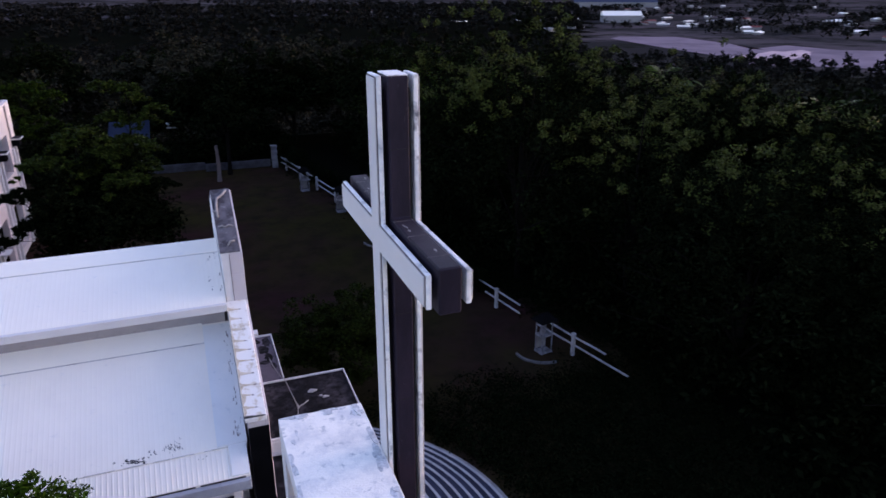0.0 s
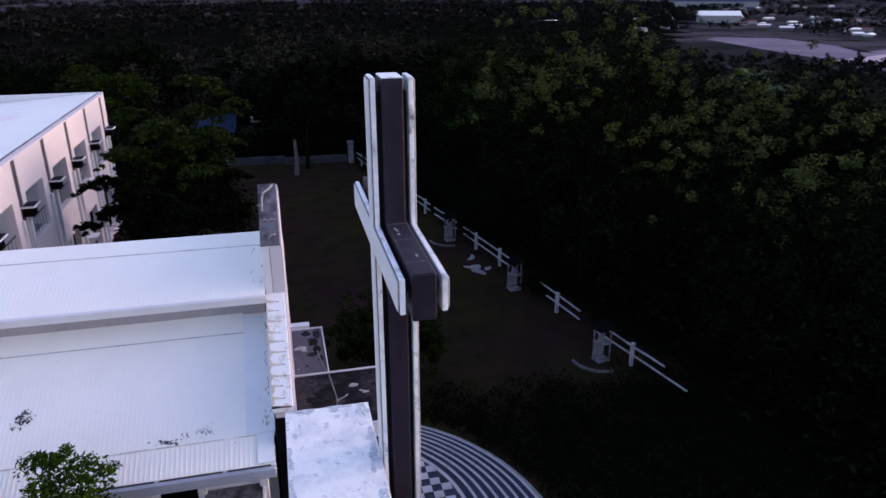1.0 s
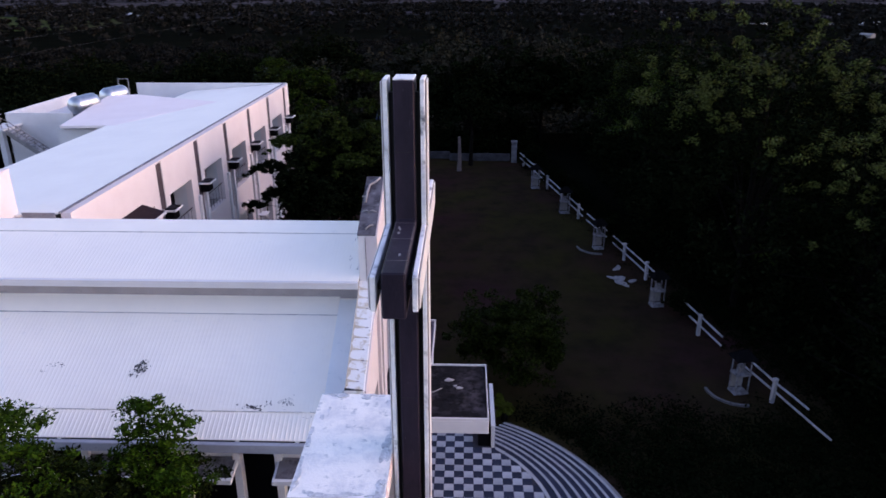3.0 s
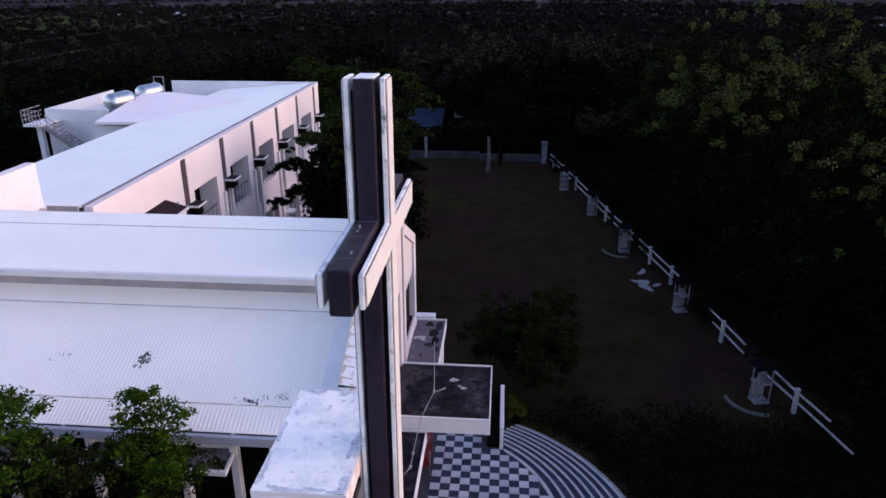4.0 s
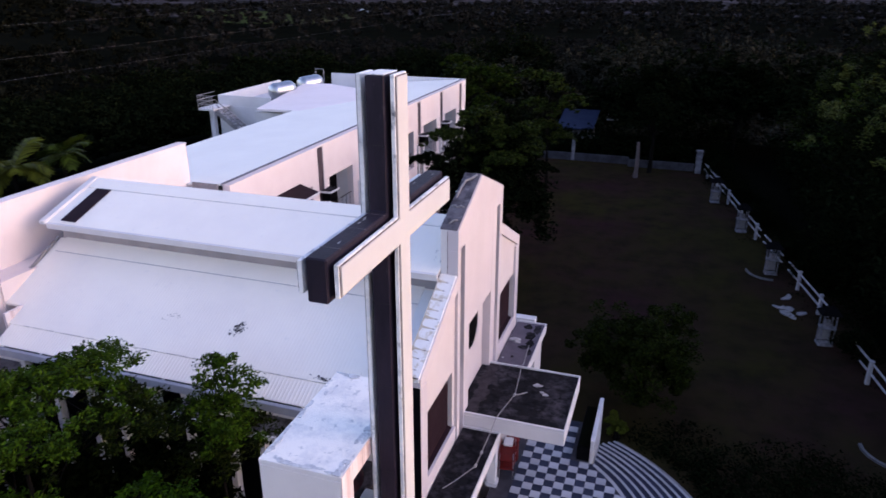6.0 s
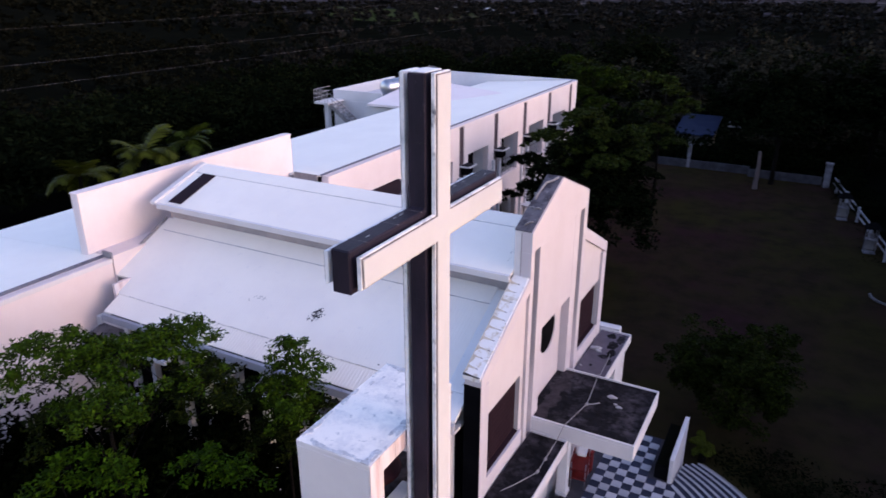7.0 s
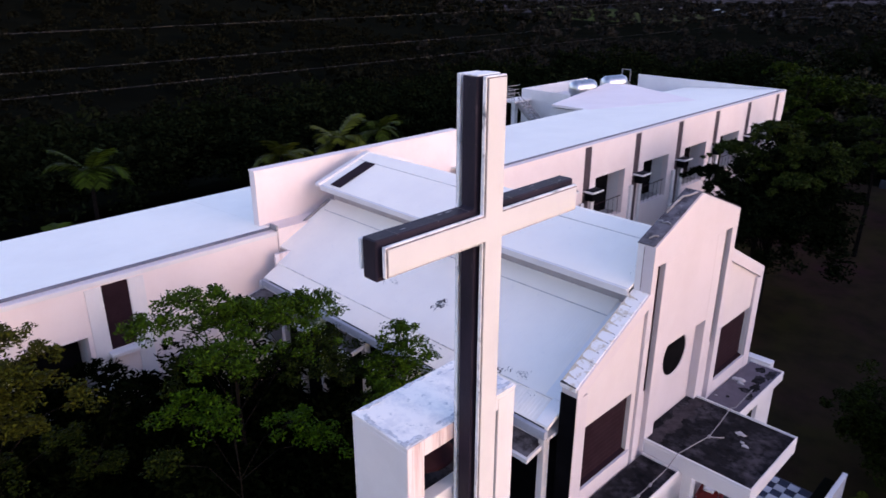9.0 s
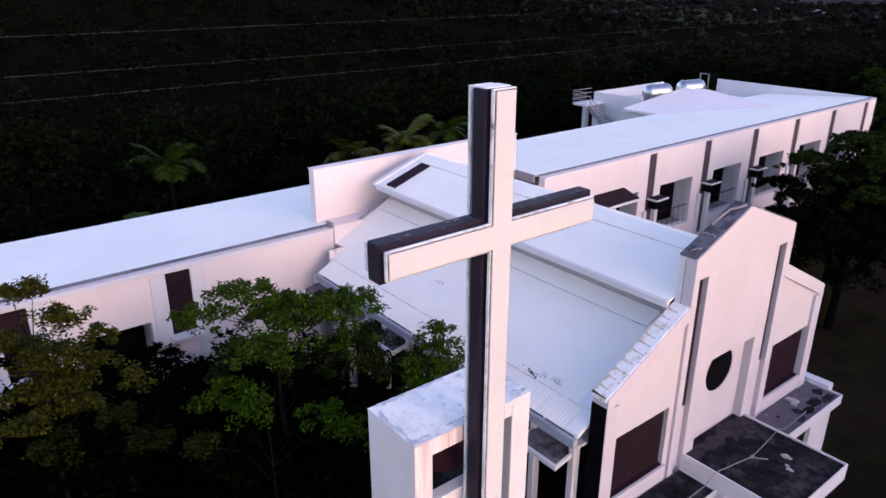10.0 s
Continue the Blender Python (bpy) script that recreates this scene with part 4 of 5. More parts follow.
def ring_band(r0, r1, z0, z1, a0=-ALIM, a1=ALIM, n=56):
    """A part of a ring round the forecourt's middle, kept east of the low walls."""
    ins, outs = [], []
    for a in np.linspace(a0, a1, n):
        k = min(a1, math.acos(min(1, 2.68 / r1)))
        a = max(-k, min(k, a))
        ins.append((FX + r0 * math.cos(a * min(1, math.acos(min(1, 2.66 / r0)) / k if k else 1)), YS + r0 * math.sin(a * min(1, math.acos(min(1, 2.66 / r0)) / k))))
        outs.append((FX + r1 * math.cos(a), YS + r1 * math.sin(a)))
    bm = bmesh.new()
    rows = [[bm.verts.new((*p, z)) for p in line] for line, z in ((ins, z1), (outs, z1), (outs, z0), (ins, z0))]
    for r in range(4):
        A, B = rows[r], rows[(r + 1) % 4]
        for i in range(n - 1):
            bm.faces.new((A[i], A[i + 1], B[i + 1], B[i]))
    bm.faces.new([r[0] for r in rows])
    bm.faces.new([r[-1] for r in rows][::-1])
    return bm


TREAD = 0.35
for k in range(7):
    r0, r1 = FR + k * TREAD, FR + (k + 1) * TREAD
    z = 1.085 - (k + 0.8) * 0.138
    st = part("step", ring_band(r0 - 0.02, r1, z - 0.4, z), TILE_DARK, steps, "dark step")
    part("nosing", ring_band(r1 - 0.07, r1 + 0.012, z + 0.001, z + 0.016), STEP_WHITE, st, "white nosing stripe")
part("nosing", ring_band(FR - 0.098, FR + 0.01, 1.087, 1.102), STEP_WHITE, steps, "white nosing stripe")
part("kerb", ring_band(FR + 7 * TREAD, FR + 7 * TREAD + 0.2, -0.2, 0.05), CONCRETE, steps, "grey kerb round the steps")
low = thing("low_wall", "low white wall at the end of the steps", "wall")
part("wall", boxes((3.375, 3.485, 17.85, 20.25, 0, 1.86)), PAINT, low, "", 0.01)
part("coping", boxes((3.365, 3.495, 17.84, 20.26, 1.861, 1.90)), PAINT, low, "", 0.008)
planter = thing("planter", "dark sunken planter beside the low wall", "planter")
part("box", boxes((2.98, 3.365, 17.95, 20.2, 1.0, 1.55)), DARK, planter, "", 0.01)
part("soil", boxes((3.02, 3.33, 18.0, 20.15, 1.551, 1.57)), FOREST_FLOOR, planter)

# red votive rack under the canopy
rack = thing("votive_rack", "red metal votive rack with white trays", "rack", "", (1.12, 16.75, 1.1), 8)
for x in (-0.2, 0.2):
    for y in (-0.35, 0.35):
        part("leg", boxes((x - 0.016, x + 0.016, y - 0.016, y + 0.016, 0, 0.86)), STEEL, rack)
for z in (0.3, 0.6):
    part("shelf", boxes((-0.22, 0.22, -0.37, 0.37, z, z + 0.05)), RED, rack, "red shelf", 0.006)
part("tray", boxes((-0.12, 0.14, -0.02, 0.34, 0.862, 0.93)), PAINT, rack, "white tray", 0.006)
part("back_panel", boxes((-0.24, -0.222, -0.37, 0.37, 0.3, 0.84)), RED, rack)
drum = thing("drum", "round red bin beside the rack", "bin", "", (1.14, 17.3, 1.1))
bm = bmesh.new()
lathe(bm, [(0.0, 0.0), (0.17, 0.0), (0.19, 0.04), (0.20, 0.7), (0.215, 0.72), (0.20, 0.76), (0.0, 0.80)], (0, 0, 0), 20)
part("body", bm, RED, drum, "", 0, True)

# ---- lawn edge: fence, stations, end wall ----
FENCE = [(14.65, 19.4), (13.98, 22.05), (12.85, 27.3), (12.0, 33.4), (11.25, 37.0), (10.2, 42.0), (9.2, 47.5), (8.2, 53.0), (7.2, 58.2)]


def fence_at(s):
    """The point at share s along the fence line, with its direction."""
    lens = [math.dist(a, b) for a, b in zip(FENCE, FENCE[1:])]
    d = s * sum(lens)
    for (a, b), l in zip(zip(FENCE, FENCE[1:]), lens):
        if d <= l:
            f = d / l
            return Vector((a[0] + (b[0] - a[0]) * f, a[1] + (b[1] - a[1]) * f, 0)), math.degrees(math.atan2(b[1] - a[1], b[0] - a[0]))
        d -= l
    return Vector((*FENCE[-1], 0)), 100


fence = thing("fence", "white two-rail concrete fence along the lawn edge", "fence")
posts = [0.075, 0.21, 0.365, 0.435, 0.53, 0.62, 0.71, 0.80, 0.89, 0.97]
for s in posts:
    p, a = fence_at(s)
    ob = part("post", boxes((-0.07, 0.07, -0.07, 0.07, -0.3, 0.98), (-0.085, 0.085, -0.085, 0.085, 0.98, 1.02)), WEATHERED, fence, "", 0.012)
    ob.matrix_local = Matrix.Translation(p) @ pose(0, 0, 0, 0, 0, a)
for a, b, z in ((0.0, 0.132, 0.45), (0.03, 0.072, 0.86), (0.078, 0.132, 0.86), (0.165, 0.255, 0.86), (0.165, 0.235, 0.45), (0.335, 0.475, 0.86), (0.335, 0.475, 0.45), (0.50, 0.58, 0.86), (0.50, 0.58, 0.45), (0.60, 0.67, 0.86), (0.60, 0.67, 0.45), (0.70, 0.80, 0.86), (0.70, 0.80, 0.45), (0.82, 1.0, 0.86), (0.82, 1.0, 0.45)):
    pa, _ = fence_at(a)
    pb, _ = fence_at(b)
    bm = bmesh.new()
    tube(bm, [pa + Vector((0, 0, z)), (pa + pb) / 2 + Vector((0, 0, z + 0.015)), pb + Vector((0, 0, z))], 0.041, 8)
    part("rail", bm, WEATHERED, fence)


def station(at, turn, tilt=0):
    t = thing("garden_shrine", "small white roofed shrine on four posts", "shrine", "shrines along the fence", (*at, 0), turn)
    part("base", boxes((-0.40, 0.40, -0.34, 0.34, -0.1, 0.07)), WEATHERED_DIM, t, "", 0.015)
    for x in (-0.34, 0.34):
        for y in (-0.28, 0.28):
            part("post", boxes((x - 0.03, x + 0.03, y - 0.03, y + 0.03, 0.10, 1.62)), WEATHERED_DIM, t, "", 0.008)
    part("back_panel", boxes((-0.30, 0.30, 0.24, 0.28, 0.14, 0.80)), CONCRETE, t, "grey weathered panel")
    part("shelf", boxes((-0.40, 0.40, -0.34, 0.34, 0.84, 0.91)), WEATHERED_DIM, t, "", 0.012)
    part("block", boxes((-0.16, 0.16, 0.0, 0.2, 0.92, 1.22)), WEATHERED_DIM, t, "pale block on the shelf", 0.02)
    bm = bmesh.new()
    vs = [bm.verts.new(p) for p in ((-0.6, -0.52, 1.60), (0.6, -0.52, 1.60), (0.6, 0.52, 1.60), (-0.6, 0.52, 1.60), (-0.2, 0, 1.98), (0.2, 0, 1.98))]
    for f in ((0, 1, 5, 4), (1, 2, 5), (2, 3, 4, 5), (3, 0, 4), (3, 2, 1, 0)):
        bm.faces.new([vs[i] for i in f])
    part("roof", bm, DARK, t, "dark hipped roof", 0.015)
    return t


def kerb_ring(at, r, a0, a1):
    k = thing("bed_kerb", "curved grey kerb round a planting bed", "kerb", "kerbs along the fence", (*at, 0))
    bm = bmesh.new()
    n = 22
    rows = []
    for rr, z in ((r - 0.05, 0.08), (r + 0.05, 0.08), (r + 0.06, -0.1), (r - 0.06, -0.1)):
        rows.append([bm.verts.new((rr * math.cos(a), rr * math.sin(a), z)) for a in np.linspace(radians(a0), radians(a1), n)])
    for i in range(4):
        A, B = rows[i], rows[(i + 1) % 4]
        for j in range(n - 1):
            bm.faces.new((A[j], A[j + 1], B[j + 1], B[j]))
    bm.faces.new([r_[0] for r_ in rows])
    bm.faces.new([r_[-1] for r_ in rows][::-1])
    part("kerb", bm, STONE_DARK, k)


SHRINK = Matrix.Diagonal((0.74, 0.74, 0.92, 1))
for p, a in (((12.95, 23.0), 12), ((11.75, 30.5), 10), ((10.3, 38.1), 8), ((9.2, 44.7), 10), ((7.8, 50.6), 8)):
    st = station(p, a)
    st.matrix_world = st.matrix_world @ SHRINK
    if p[1] in (23.0, 38.1):
        kerb_ring((p[0] - 0.05, p[1] + 0.1), 1.12, 178, 275)
rng = np.random.default_rng(21)
for k in range(9):
    p = (10.75 + rng.normal() * 0.35, 33.8 + rng.normal() * 0.9)
    bm = bmesh.new()
    w, d = rng.uniform(0.2, 0.5), rng.uniform(0.12, 0.3)
    prism(bm, [(w * math.cos(a) * rng.uniform(0.7, 1), d * math.sin(a) * rng.uniform(0.7, 1)) for a in np.linspace(0, 5.5, 8)], "z", 0.0, 0.05)
    ob = part("broken_slab", bm, PVC, None)
    ob.matrix_world = pose(*p, 0.0, rng.uniform(-8, 8), rng.uniform(-8, 8), rng.uniform(0, 180))
    tagged(ob, "broken pale concrete slab lying on the lawn", "rubble", "rubble on the lawn")
gate = thing("gate_post", "tall white post at the lawn corner", "post", "", (6.7, 58.5, 0))
part("shaft", boxes((-0.22, 0.22, -0.22, 0.22, -0.2, 1.75)), WEATHERED_DIM, gate, "", 0.015)
part("cap", boxes((-0.27, 0.27, -0.27, 0.27, 1.75, 1.83)), WEATHERED_DIM, gate, "", 0.012)
endw = thing("end_wall", "low whitewashed wall closing the lawn", "wall")
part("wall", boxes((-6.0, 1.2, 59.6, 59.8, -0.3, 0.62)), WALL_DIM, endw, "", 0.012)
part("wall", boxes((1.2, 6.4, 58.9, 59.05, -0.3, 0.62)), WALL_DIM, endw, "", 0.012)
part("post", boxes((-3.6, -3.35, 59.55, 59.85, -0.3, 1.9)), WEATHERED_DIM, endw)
for x, y, hgt in ((2.05, 55.5, 2.9),):
    st = thing("bare_trunk", "pale bare tree trunk at the lawn end", "trunk", "bare trunks", (x, y, -0.1))
    bm = bmesh.new()
    tube(bm, [(0, 0, 0), (0.05, 0, hgt * 0.5), (0.0, 0.05, hgt)], [0.2, 0.15, 0.11], 9)
    part("stem", bm, WOOD_POST, st)
shed = thing("shed", "small shed with blue sheet roof beyond the lawn", "shed")
part("wall", boxes((-6.6, -3.5, 71.5, 75.5, -1.5, 0.4)), CONCRETE, shed)
part("roof", prisms("x", -6.9, -3.2, [(71.0, 0.35), (76.0, 1.45), (76.0, 1.55), (71.0, 0.45)]), BLUE_SHEET, shed, "blue sheet roof")
crate = thing("crate", "small pale blue crate", "crate", "", (-1.0, 66.5, 2.35))
part("body", boxes((-0.5, 0.5, -0.3, 0.3, 0, 0.45)), PVC, crate, "", 0.02)
part("stand", boxes((-0.06, 0.06, -0.06, 0.06, -3.2, 0)), BARK, crate)

# ---- power line ----
line = thing("power_line", "thin power cables on poles beyond the building", "power line")
for y in (-62, 150):
    bm = bmesh.new()
    tube(bm, [(-42, y, -30), (-42, y, 11.6)], [0.10, 0.06], 8)
    part("pole", bm, BARK, line)
    part("crossarm", boxes((-45.2, -39.9, y - 0.03, y + 0.03, 11.34, 11.42)), BARK, line)
for x, z0, z1 in ((-45, 11.45, 11.4), (-40.2, 9.6, 9.5), (-40.2, 8.2, 8.0)):
    bm = bmesh.new()
    tube(bm, [(x, -62 + 212 * f, z0 + (z1 - z0) * f - 0.9 * 4 * f * (1 - f) * 0.35 + 0.1) for f in np.linspace(0, 1, 30)], 0.0045, 5)
    part("cable", bm, STONE_DARK, line)

# ---- trees ----
def leaf_cloud(rng, centres, radii, count, size, flat=0.75):
    """Small leaf-shaped quads in clumps. centres: n x 3, radii: n, count: leaves per clump. Returns verts (4k x 3)."""
    n = len(centres)
    k = n * count
    d = rng.normal(size=(k, 3))
    d /= np.linalg.norm(d, axis=1)[:, None]
    r = rng.random(k) ** 0.45
    c = np.repeat(centres, count, 0) + d * (np.repeat(radii, count) * r)[:, None] * np.array([1, 1, flat])
    u = rng.normal(size=(k, 3))
    u[:, 2] *= 0.6
    u /= np.linalg.norm(u, axis=1)[:, None]
    w = np.cross(u, rng.normal(size=(k, 3)) * np.array([0.5, 0.5, 1]) + np.array([0, 0, 0.6]))
    w /= np.linalg.norm(w, axis=1)[:, None] + 1e-9
    s = size * (0.6 + 0.8 * rng.random(k))[:, None]
    return np.stack([c - u * s, c + w * s * 0.45 - u * s * 0.1, c + u * s, c - w * s * 0.45 - u * s * 0.1], 1).reshape(-1, 3)


def quads(name, verts, mat):
    k = len(verts) // 4
    me = bpy.data.meshes.new(name)
    me.vertices.add(4 * k)
    me.vertices.foreach_set("co", np.ascontiguousarray(verts, np.float32).ravel())
    me.loops.add(4 * k)
    me.loops.foreach_set("vertex_index", np.arange(4 * k, dtype=np.int32))
    me.polygons.add(k)
    me.polygons.foreach_set("loop_start", np.arange(0, 4 * k, 4, dtype=np.int32))
    me.update(calc_edges=True)
    me.materials.append(mat)
    return me


def crown_centres(rng, n, rx, ry, rz, z, hollow=0.5):
    d = rng.normal(size=(n, 3))
    d /= np.linalg.norm(d, axis=1)[:, None]
    d[:, 2] = np.where(d[:, 2] < -0.35, -d[:, 2] * 0.6, d[:, 2])
    r = hollow + (1 - hollow) * rng.random(n) ** 0.7
    lump = 1 + 0.22 * np.sin(3 * np.arctan2(d[:, 1], d[:, 0]) + rng.random() * 6) + 0.12 * rng.uniform(-1, 1, n)
    return d * (r * lump)[:, None] * np.array([rx, ry, rz]) + np.array([0, 0, z])


def tree(label, at, height, spread, seed, clumps=120, per=70, leaf=0.09, mat=LEAF, clump_r=0.5, depth=0.55, name="tree", category="tree", trunk_r=0.16, group="", flat=0.75):
    rng = np.random.default_rng(seed)
    t = thing(name, label, category, group, at)
    rz = height * depth / 2
    zc = height - rz
    centres = crown_centres(rng, clumps, spread, spread, rz, zc)
    bm = bmesh.new()
    tube(bm, [(0, 0, -0.2), (0.05, 0.02, height * 0.25), (0.1, -0.05, zc - rz * 0.3), (0.05, 0, zc + rz * 0.5)], [trunk_r * 1.25, trunk_r, trunk_r * 0.7, trunk_r * 0.15], 9)
    for i in rng.choice(clumps, min(16, clumps), replace=False):
        c = centres[i]
        z0 = zc - rz * (0.2 + 0.6 * rng.random())
        tube(bm, [(0.06, 0, z0), (c[0] * 0.5, c[1] * 0.5, z0 + (c[2] - z0) * 0.62), tuple(c)], [trunk_r * 0.32, trunk_r * 0.18, 0.01], 6)
    part("trunk", bm, BARK, t)
    ob = new("crown", quads("crown", leaf_cloud(rng, centres, clump_r * (0.6 + 0.8 * rng.random(clumps)), per, leaf, flat), mat))
    ob.parent = t
    return t


def layered_tree(label, at, sprays, seed, mat, trunk_r=0.10, leaf=0.05, density=850, grow=1.22, cut=0.0, shade_mat=None):
    """A tree whose limbs end in flat sprays of leaves. sprays: (x, y, z, radius) from the trunk's foot. Sprays below
    cut are coloured as shaded.
    """
    rng = np.random.default_rng(seed)
    t = thing("tree", label, "tree", "", at)
    top = max(q[2] for q in sprays)
    bm = bmesh.new()
    tube(bm, [(0, 0, -0.2), (0.06, 0.03, top * 0.3), (-0.04, 0.05, top * 0.62), (0.05, 0, top * 0.93)], [trunk_r * 1.3, trunk_r, trunk_r * 0.7, trunk_r * 0.2], 9)
    cs, rs, low = [], [], []
    for x, y, z, R in sprays:
        z0 = z - rng.uniform(0.9, 1.7)
        mid = (x * 0.5 + rng.uniform(-0.1, 0.1), y * 0.5 + rng.uniform(-0.1, 0.1), z0 + (z - z0) * 0.72)
        tube(bm, [(0, 0.03, z0), mid, (x, y, z - 0.08)], [trunk_r * 0.18, trunk_r * 0.1, 0.006], 6)
        R *= grow
        n = max(10, int(62 * R * R + 6))
        lobes = rng.uniform(0, 6.28)
        for i in range(n):
            a, d = rng.uniform(0, 6.283), math.sqrt(rng.random())
            d *= R * (1 + 0.3 * math.sin(3 * a + lobes) + 0.15 * math.sin(7 * a + 2 * lobes))
            p = (x + d * math.cos(a), y + d * math.sin(a), z - 0.32 * d * d / R + rng.uniform(-0.12, 0.10))
            cs.append(p)
            rs.append(rng.uniform(0.11, 0.24))
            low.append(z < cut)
            if i % 3 == 0:
                tube(bm, [(x, y, z - 0.08), p], [0.012, 0.004], 4)
    part("trunk", bm, BARK, t)
    per = int(density * 0.05)
    cs, rs, low = np.array(cs), np.array(rs), np.array(low)
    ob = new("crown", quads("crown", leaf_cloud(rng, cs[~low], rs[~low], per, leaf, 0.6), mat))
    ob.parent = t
    # lower sprays take a darker leaf colour for the shade beneath the top
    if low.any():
        ob = new("lower_crown", quads("lower_crown", leaf_cloud(rng, cs[low], rs[low], per, leaf, 0.6), shade_mat))
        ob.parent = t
    return t


def tufted_tree(label, at, height, spread, seed, tufts, mat, tuft_r=0.30, per=70, depth=0.95, group=""):
    """A crown of leaf tufts standing out of a dim inner mass of leaves; the leaf colours carry top light and inner
    shade.
    """
    rng = np.random.default_rng(seed)
    t = thing("tree", label, "tree", group, at)
    rz = height * depth / 2
    zc = height - rz
    tips = crown_centres(rng, tufts, spread, spread, rz, zc, 0.82)
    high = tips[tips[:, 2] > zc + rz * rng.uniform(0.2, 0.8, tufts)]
    bm = bmesh.new()
    tube(bm, [(0, 0, -0.3), (0.08, 0.03, height * 0.3), (0.0, -0.06, zc), (0.05, 0, zc + rz * 0.6)], [0.22, 0.17, 0.12, 0.03], 9)
    for i in rng.choice(tufts, 22, replace=False):
        c = tips[i]
        z0 = zc - rz * (0.2 + 0.6 * rng.random())
        tube(bm, [(0.05, 0, z0), (c[0] * 0.5, c[1] * 0.5, z0 + (c[2] - z0) * 0.62), tuple(c)], [0.06, 0.035, 0.01], 6)
    part("trunk", bm, BARK, t)
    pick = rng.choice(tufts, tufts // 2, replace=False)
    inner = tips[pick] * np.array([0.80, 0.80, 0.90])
    # inner shade sits in the dark crown colour, top light in the tufts
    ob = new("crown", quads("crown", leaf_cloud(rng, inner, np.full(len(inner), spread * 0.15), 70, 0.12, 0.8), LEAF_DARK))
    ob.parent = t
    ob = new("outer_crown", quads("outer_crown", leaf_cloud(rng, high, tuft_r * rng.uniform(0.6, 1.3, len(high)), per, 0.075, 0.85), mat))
    ob.parent = t
    return tagged(t, label, "tree", group)


layered_tree("layered bright green tree beside the church", (-4.6, 6.7, 0), [(-0.8, -0.3, 8.9, 0.75), (-0.9, -1.2, 8.7, 0.4), (-0.1, 1.8, 8.35, 0.75), (0, 0.6, 8.6, 0.95), (1.2, -0.7, 8.6, 0.6), (0.1, 2.1, 7.5, 0.55), (-1.4, 1.0, 8.0, 0.65), (1.1, 1.0, 8.0, 0.7), (-0.2, -0.6, 7.9, 0.5)], 11, LEAF_BRIGHT, leaf=0.04, density=1250, cut=8.3, shade_mat=LEAF)
layered_tree("layered light green tree in the courtyard", (-2.4, 5.5, 0), [(-0.9, -0.3, 8.1, 0.58), (0.1, -0.2, 8.25, 0.3), (0.6, 0.7, 8.0, 0.5), (1.1, 1.0, 7.75, 0.4), (-0.5, -1.0, 7.5, 0.25)], 16, LEAF_MID_BRIGHT, 0.045, 0.04, 1100, grow=0.9, cut=7.6, shade_mat=LEAF)
layered_tree("olive green tree in the courtyard", (-5.6, 2.6, 0), [(0, 0.44, 9.35, 0.22), (-0.1, 0.75, 9.18, 0.22), (-0.2, 1.25, 8.72, 0.22), (0, 0.06, 8.7, 0.36), (0.1, 0.6, 8.58, 0.36), (0, 0.95, 8.15, 0.34), (0.1, 0.3, 8.1, 0.4), (0, -0.12, 7.97, 0.4), (0.1, 0.5, 7.6, 0.4), (-0.2, 0.28, 9.85, 0.12), (-0.2, -0.06, 9.82, 0.15), (0.2, 1.6, 7.75, 0.2), (0.2, -0.4, 7.5, 0.4), (0.3, 0, 7.0, 0.42), (0.2, 1.1, 7.1, 0.34), (0.3, 1.5, 6.4, 0.38), (-0.5, 0.3, 8.4, 0.4), (-0.5, -0.4, 8.9, 0.4), (-1.1, 0.0, 8.4, 0.4)], 12, LEAF_OLIVE, 0.07, 0.042, 1250, grow=1.1, cut=7.3, shade_mat=LEAF)
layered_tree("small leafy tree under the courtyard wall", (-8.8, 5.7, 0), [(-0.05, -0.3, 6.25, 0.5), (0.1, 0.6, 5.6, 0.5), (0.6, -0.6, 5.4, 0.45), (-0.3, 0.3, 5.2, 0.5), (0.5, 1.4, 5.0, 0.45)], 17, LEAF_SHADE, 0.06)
layered_tree("slender leafy tree reaching over the church eave", (-2.8, 9.2, 0), [(-0.14, 0.40, 8.05, 0.30), (0.3, 0.25, 7.75, 0.42), (0.1, 0, 7.45, 0.55), (-0.4, 0, 7.2, 0.5), (0.9, -0.7, 7.5, 0.36), (0.5, -0.4, 7.0, 0.5), (-0.8, -0.5, 7.2, 0.4), (0.0, -0.5, 6.6, 0.5), (0.4, 0.2, 6.9, 0.5)], 18, LEAF_BRIGHT, 0.05, 0.04, 1250, cut=7.3, shade_mat=LEAF)
# trees added as dark fill; courtyard shade sits in their leaf colour
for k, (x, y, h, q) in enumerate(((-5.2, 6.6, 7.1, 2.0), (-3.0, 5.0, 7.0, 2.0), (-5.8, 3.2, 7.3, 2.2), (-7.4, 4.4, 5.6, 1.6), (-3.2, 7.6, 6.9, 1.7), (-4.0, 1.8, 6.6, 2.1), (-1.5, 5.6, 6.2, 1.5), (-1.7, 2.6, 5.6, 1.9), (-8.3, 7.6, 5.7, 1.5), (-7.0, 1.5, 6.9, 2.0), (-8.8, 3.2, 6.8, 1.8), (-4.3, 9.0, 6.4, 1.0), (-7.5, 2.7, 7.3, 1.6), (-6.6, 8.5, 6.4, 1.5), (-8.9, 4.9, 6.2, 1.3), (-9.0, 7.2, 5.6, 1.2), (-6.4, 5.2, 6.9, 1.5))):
    tree("dark low tree added to fill the courtyard's shade", (x, y, 0), h, q, 120 + k, 120, 100, 0.085, LEAF_SHADE, 0.45, 0.95, group="courtyard trees")
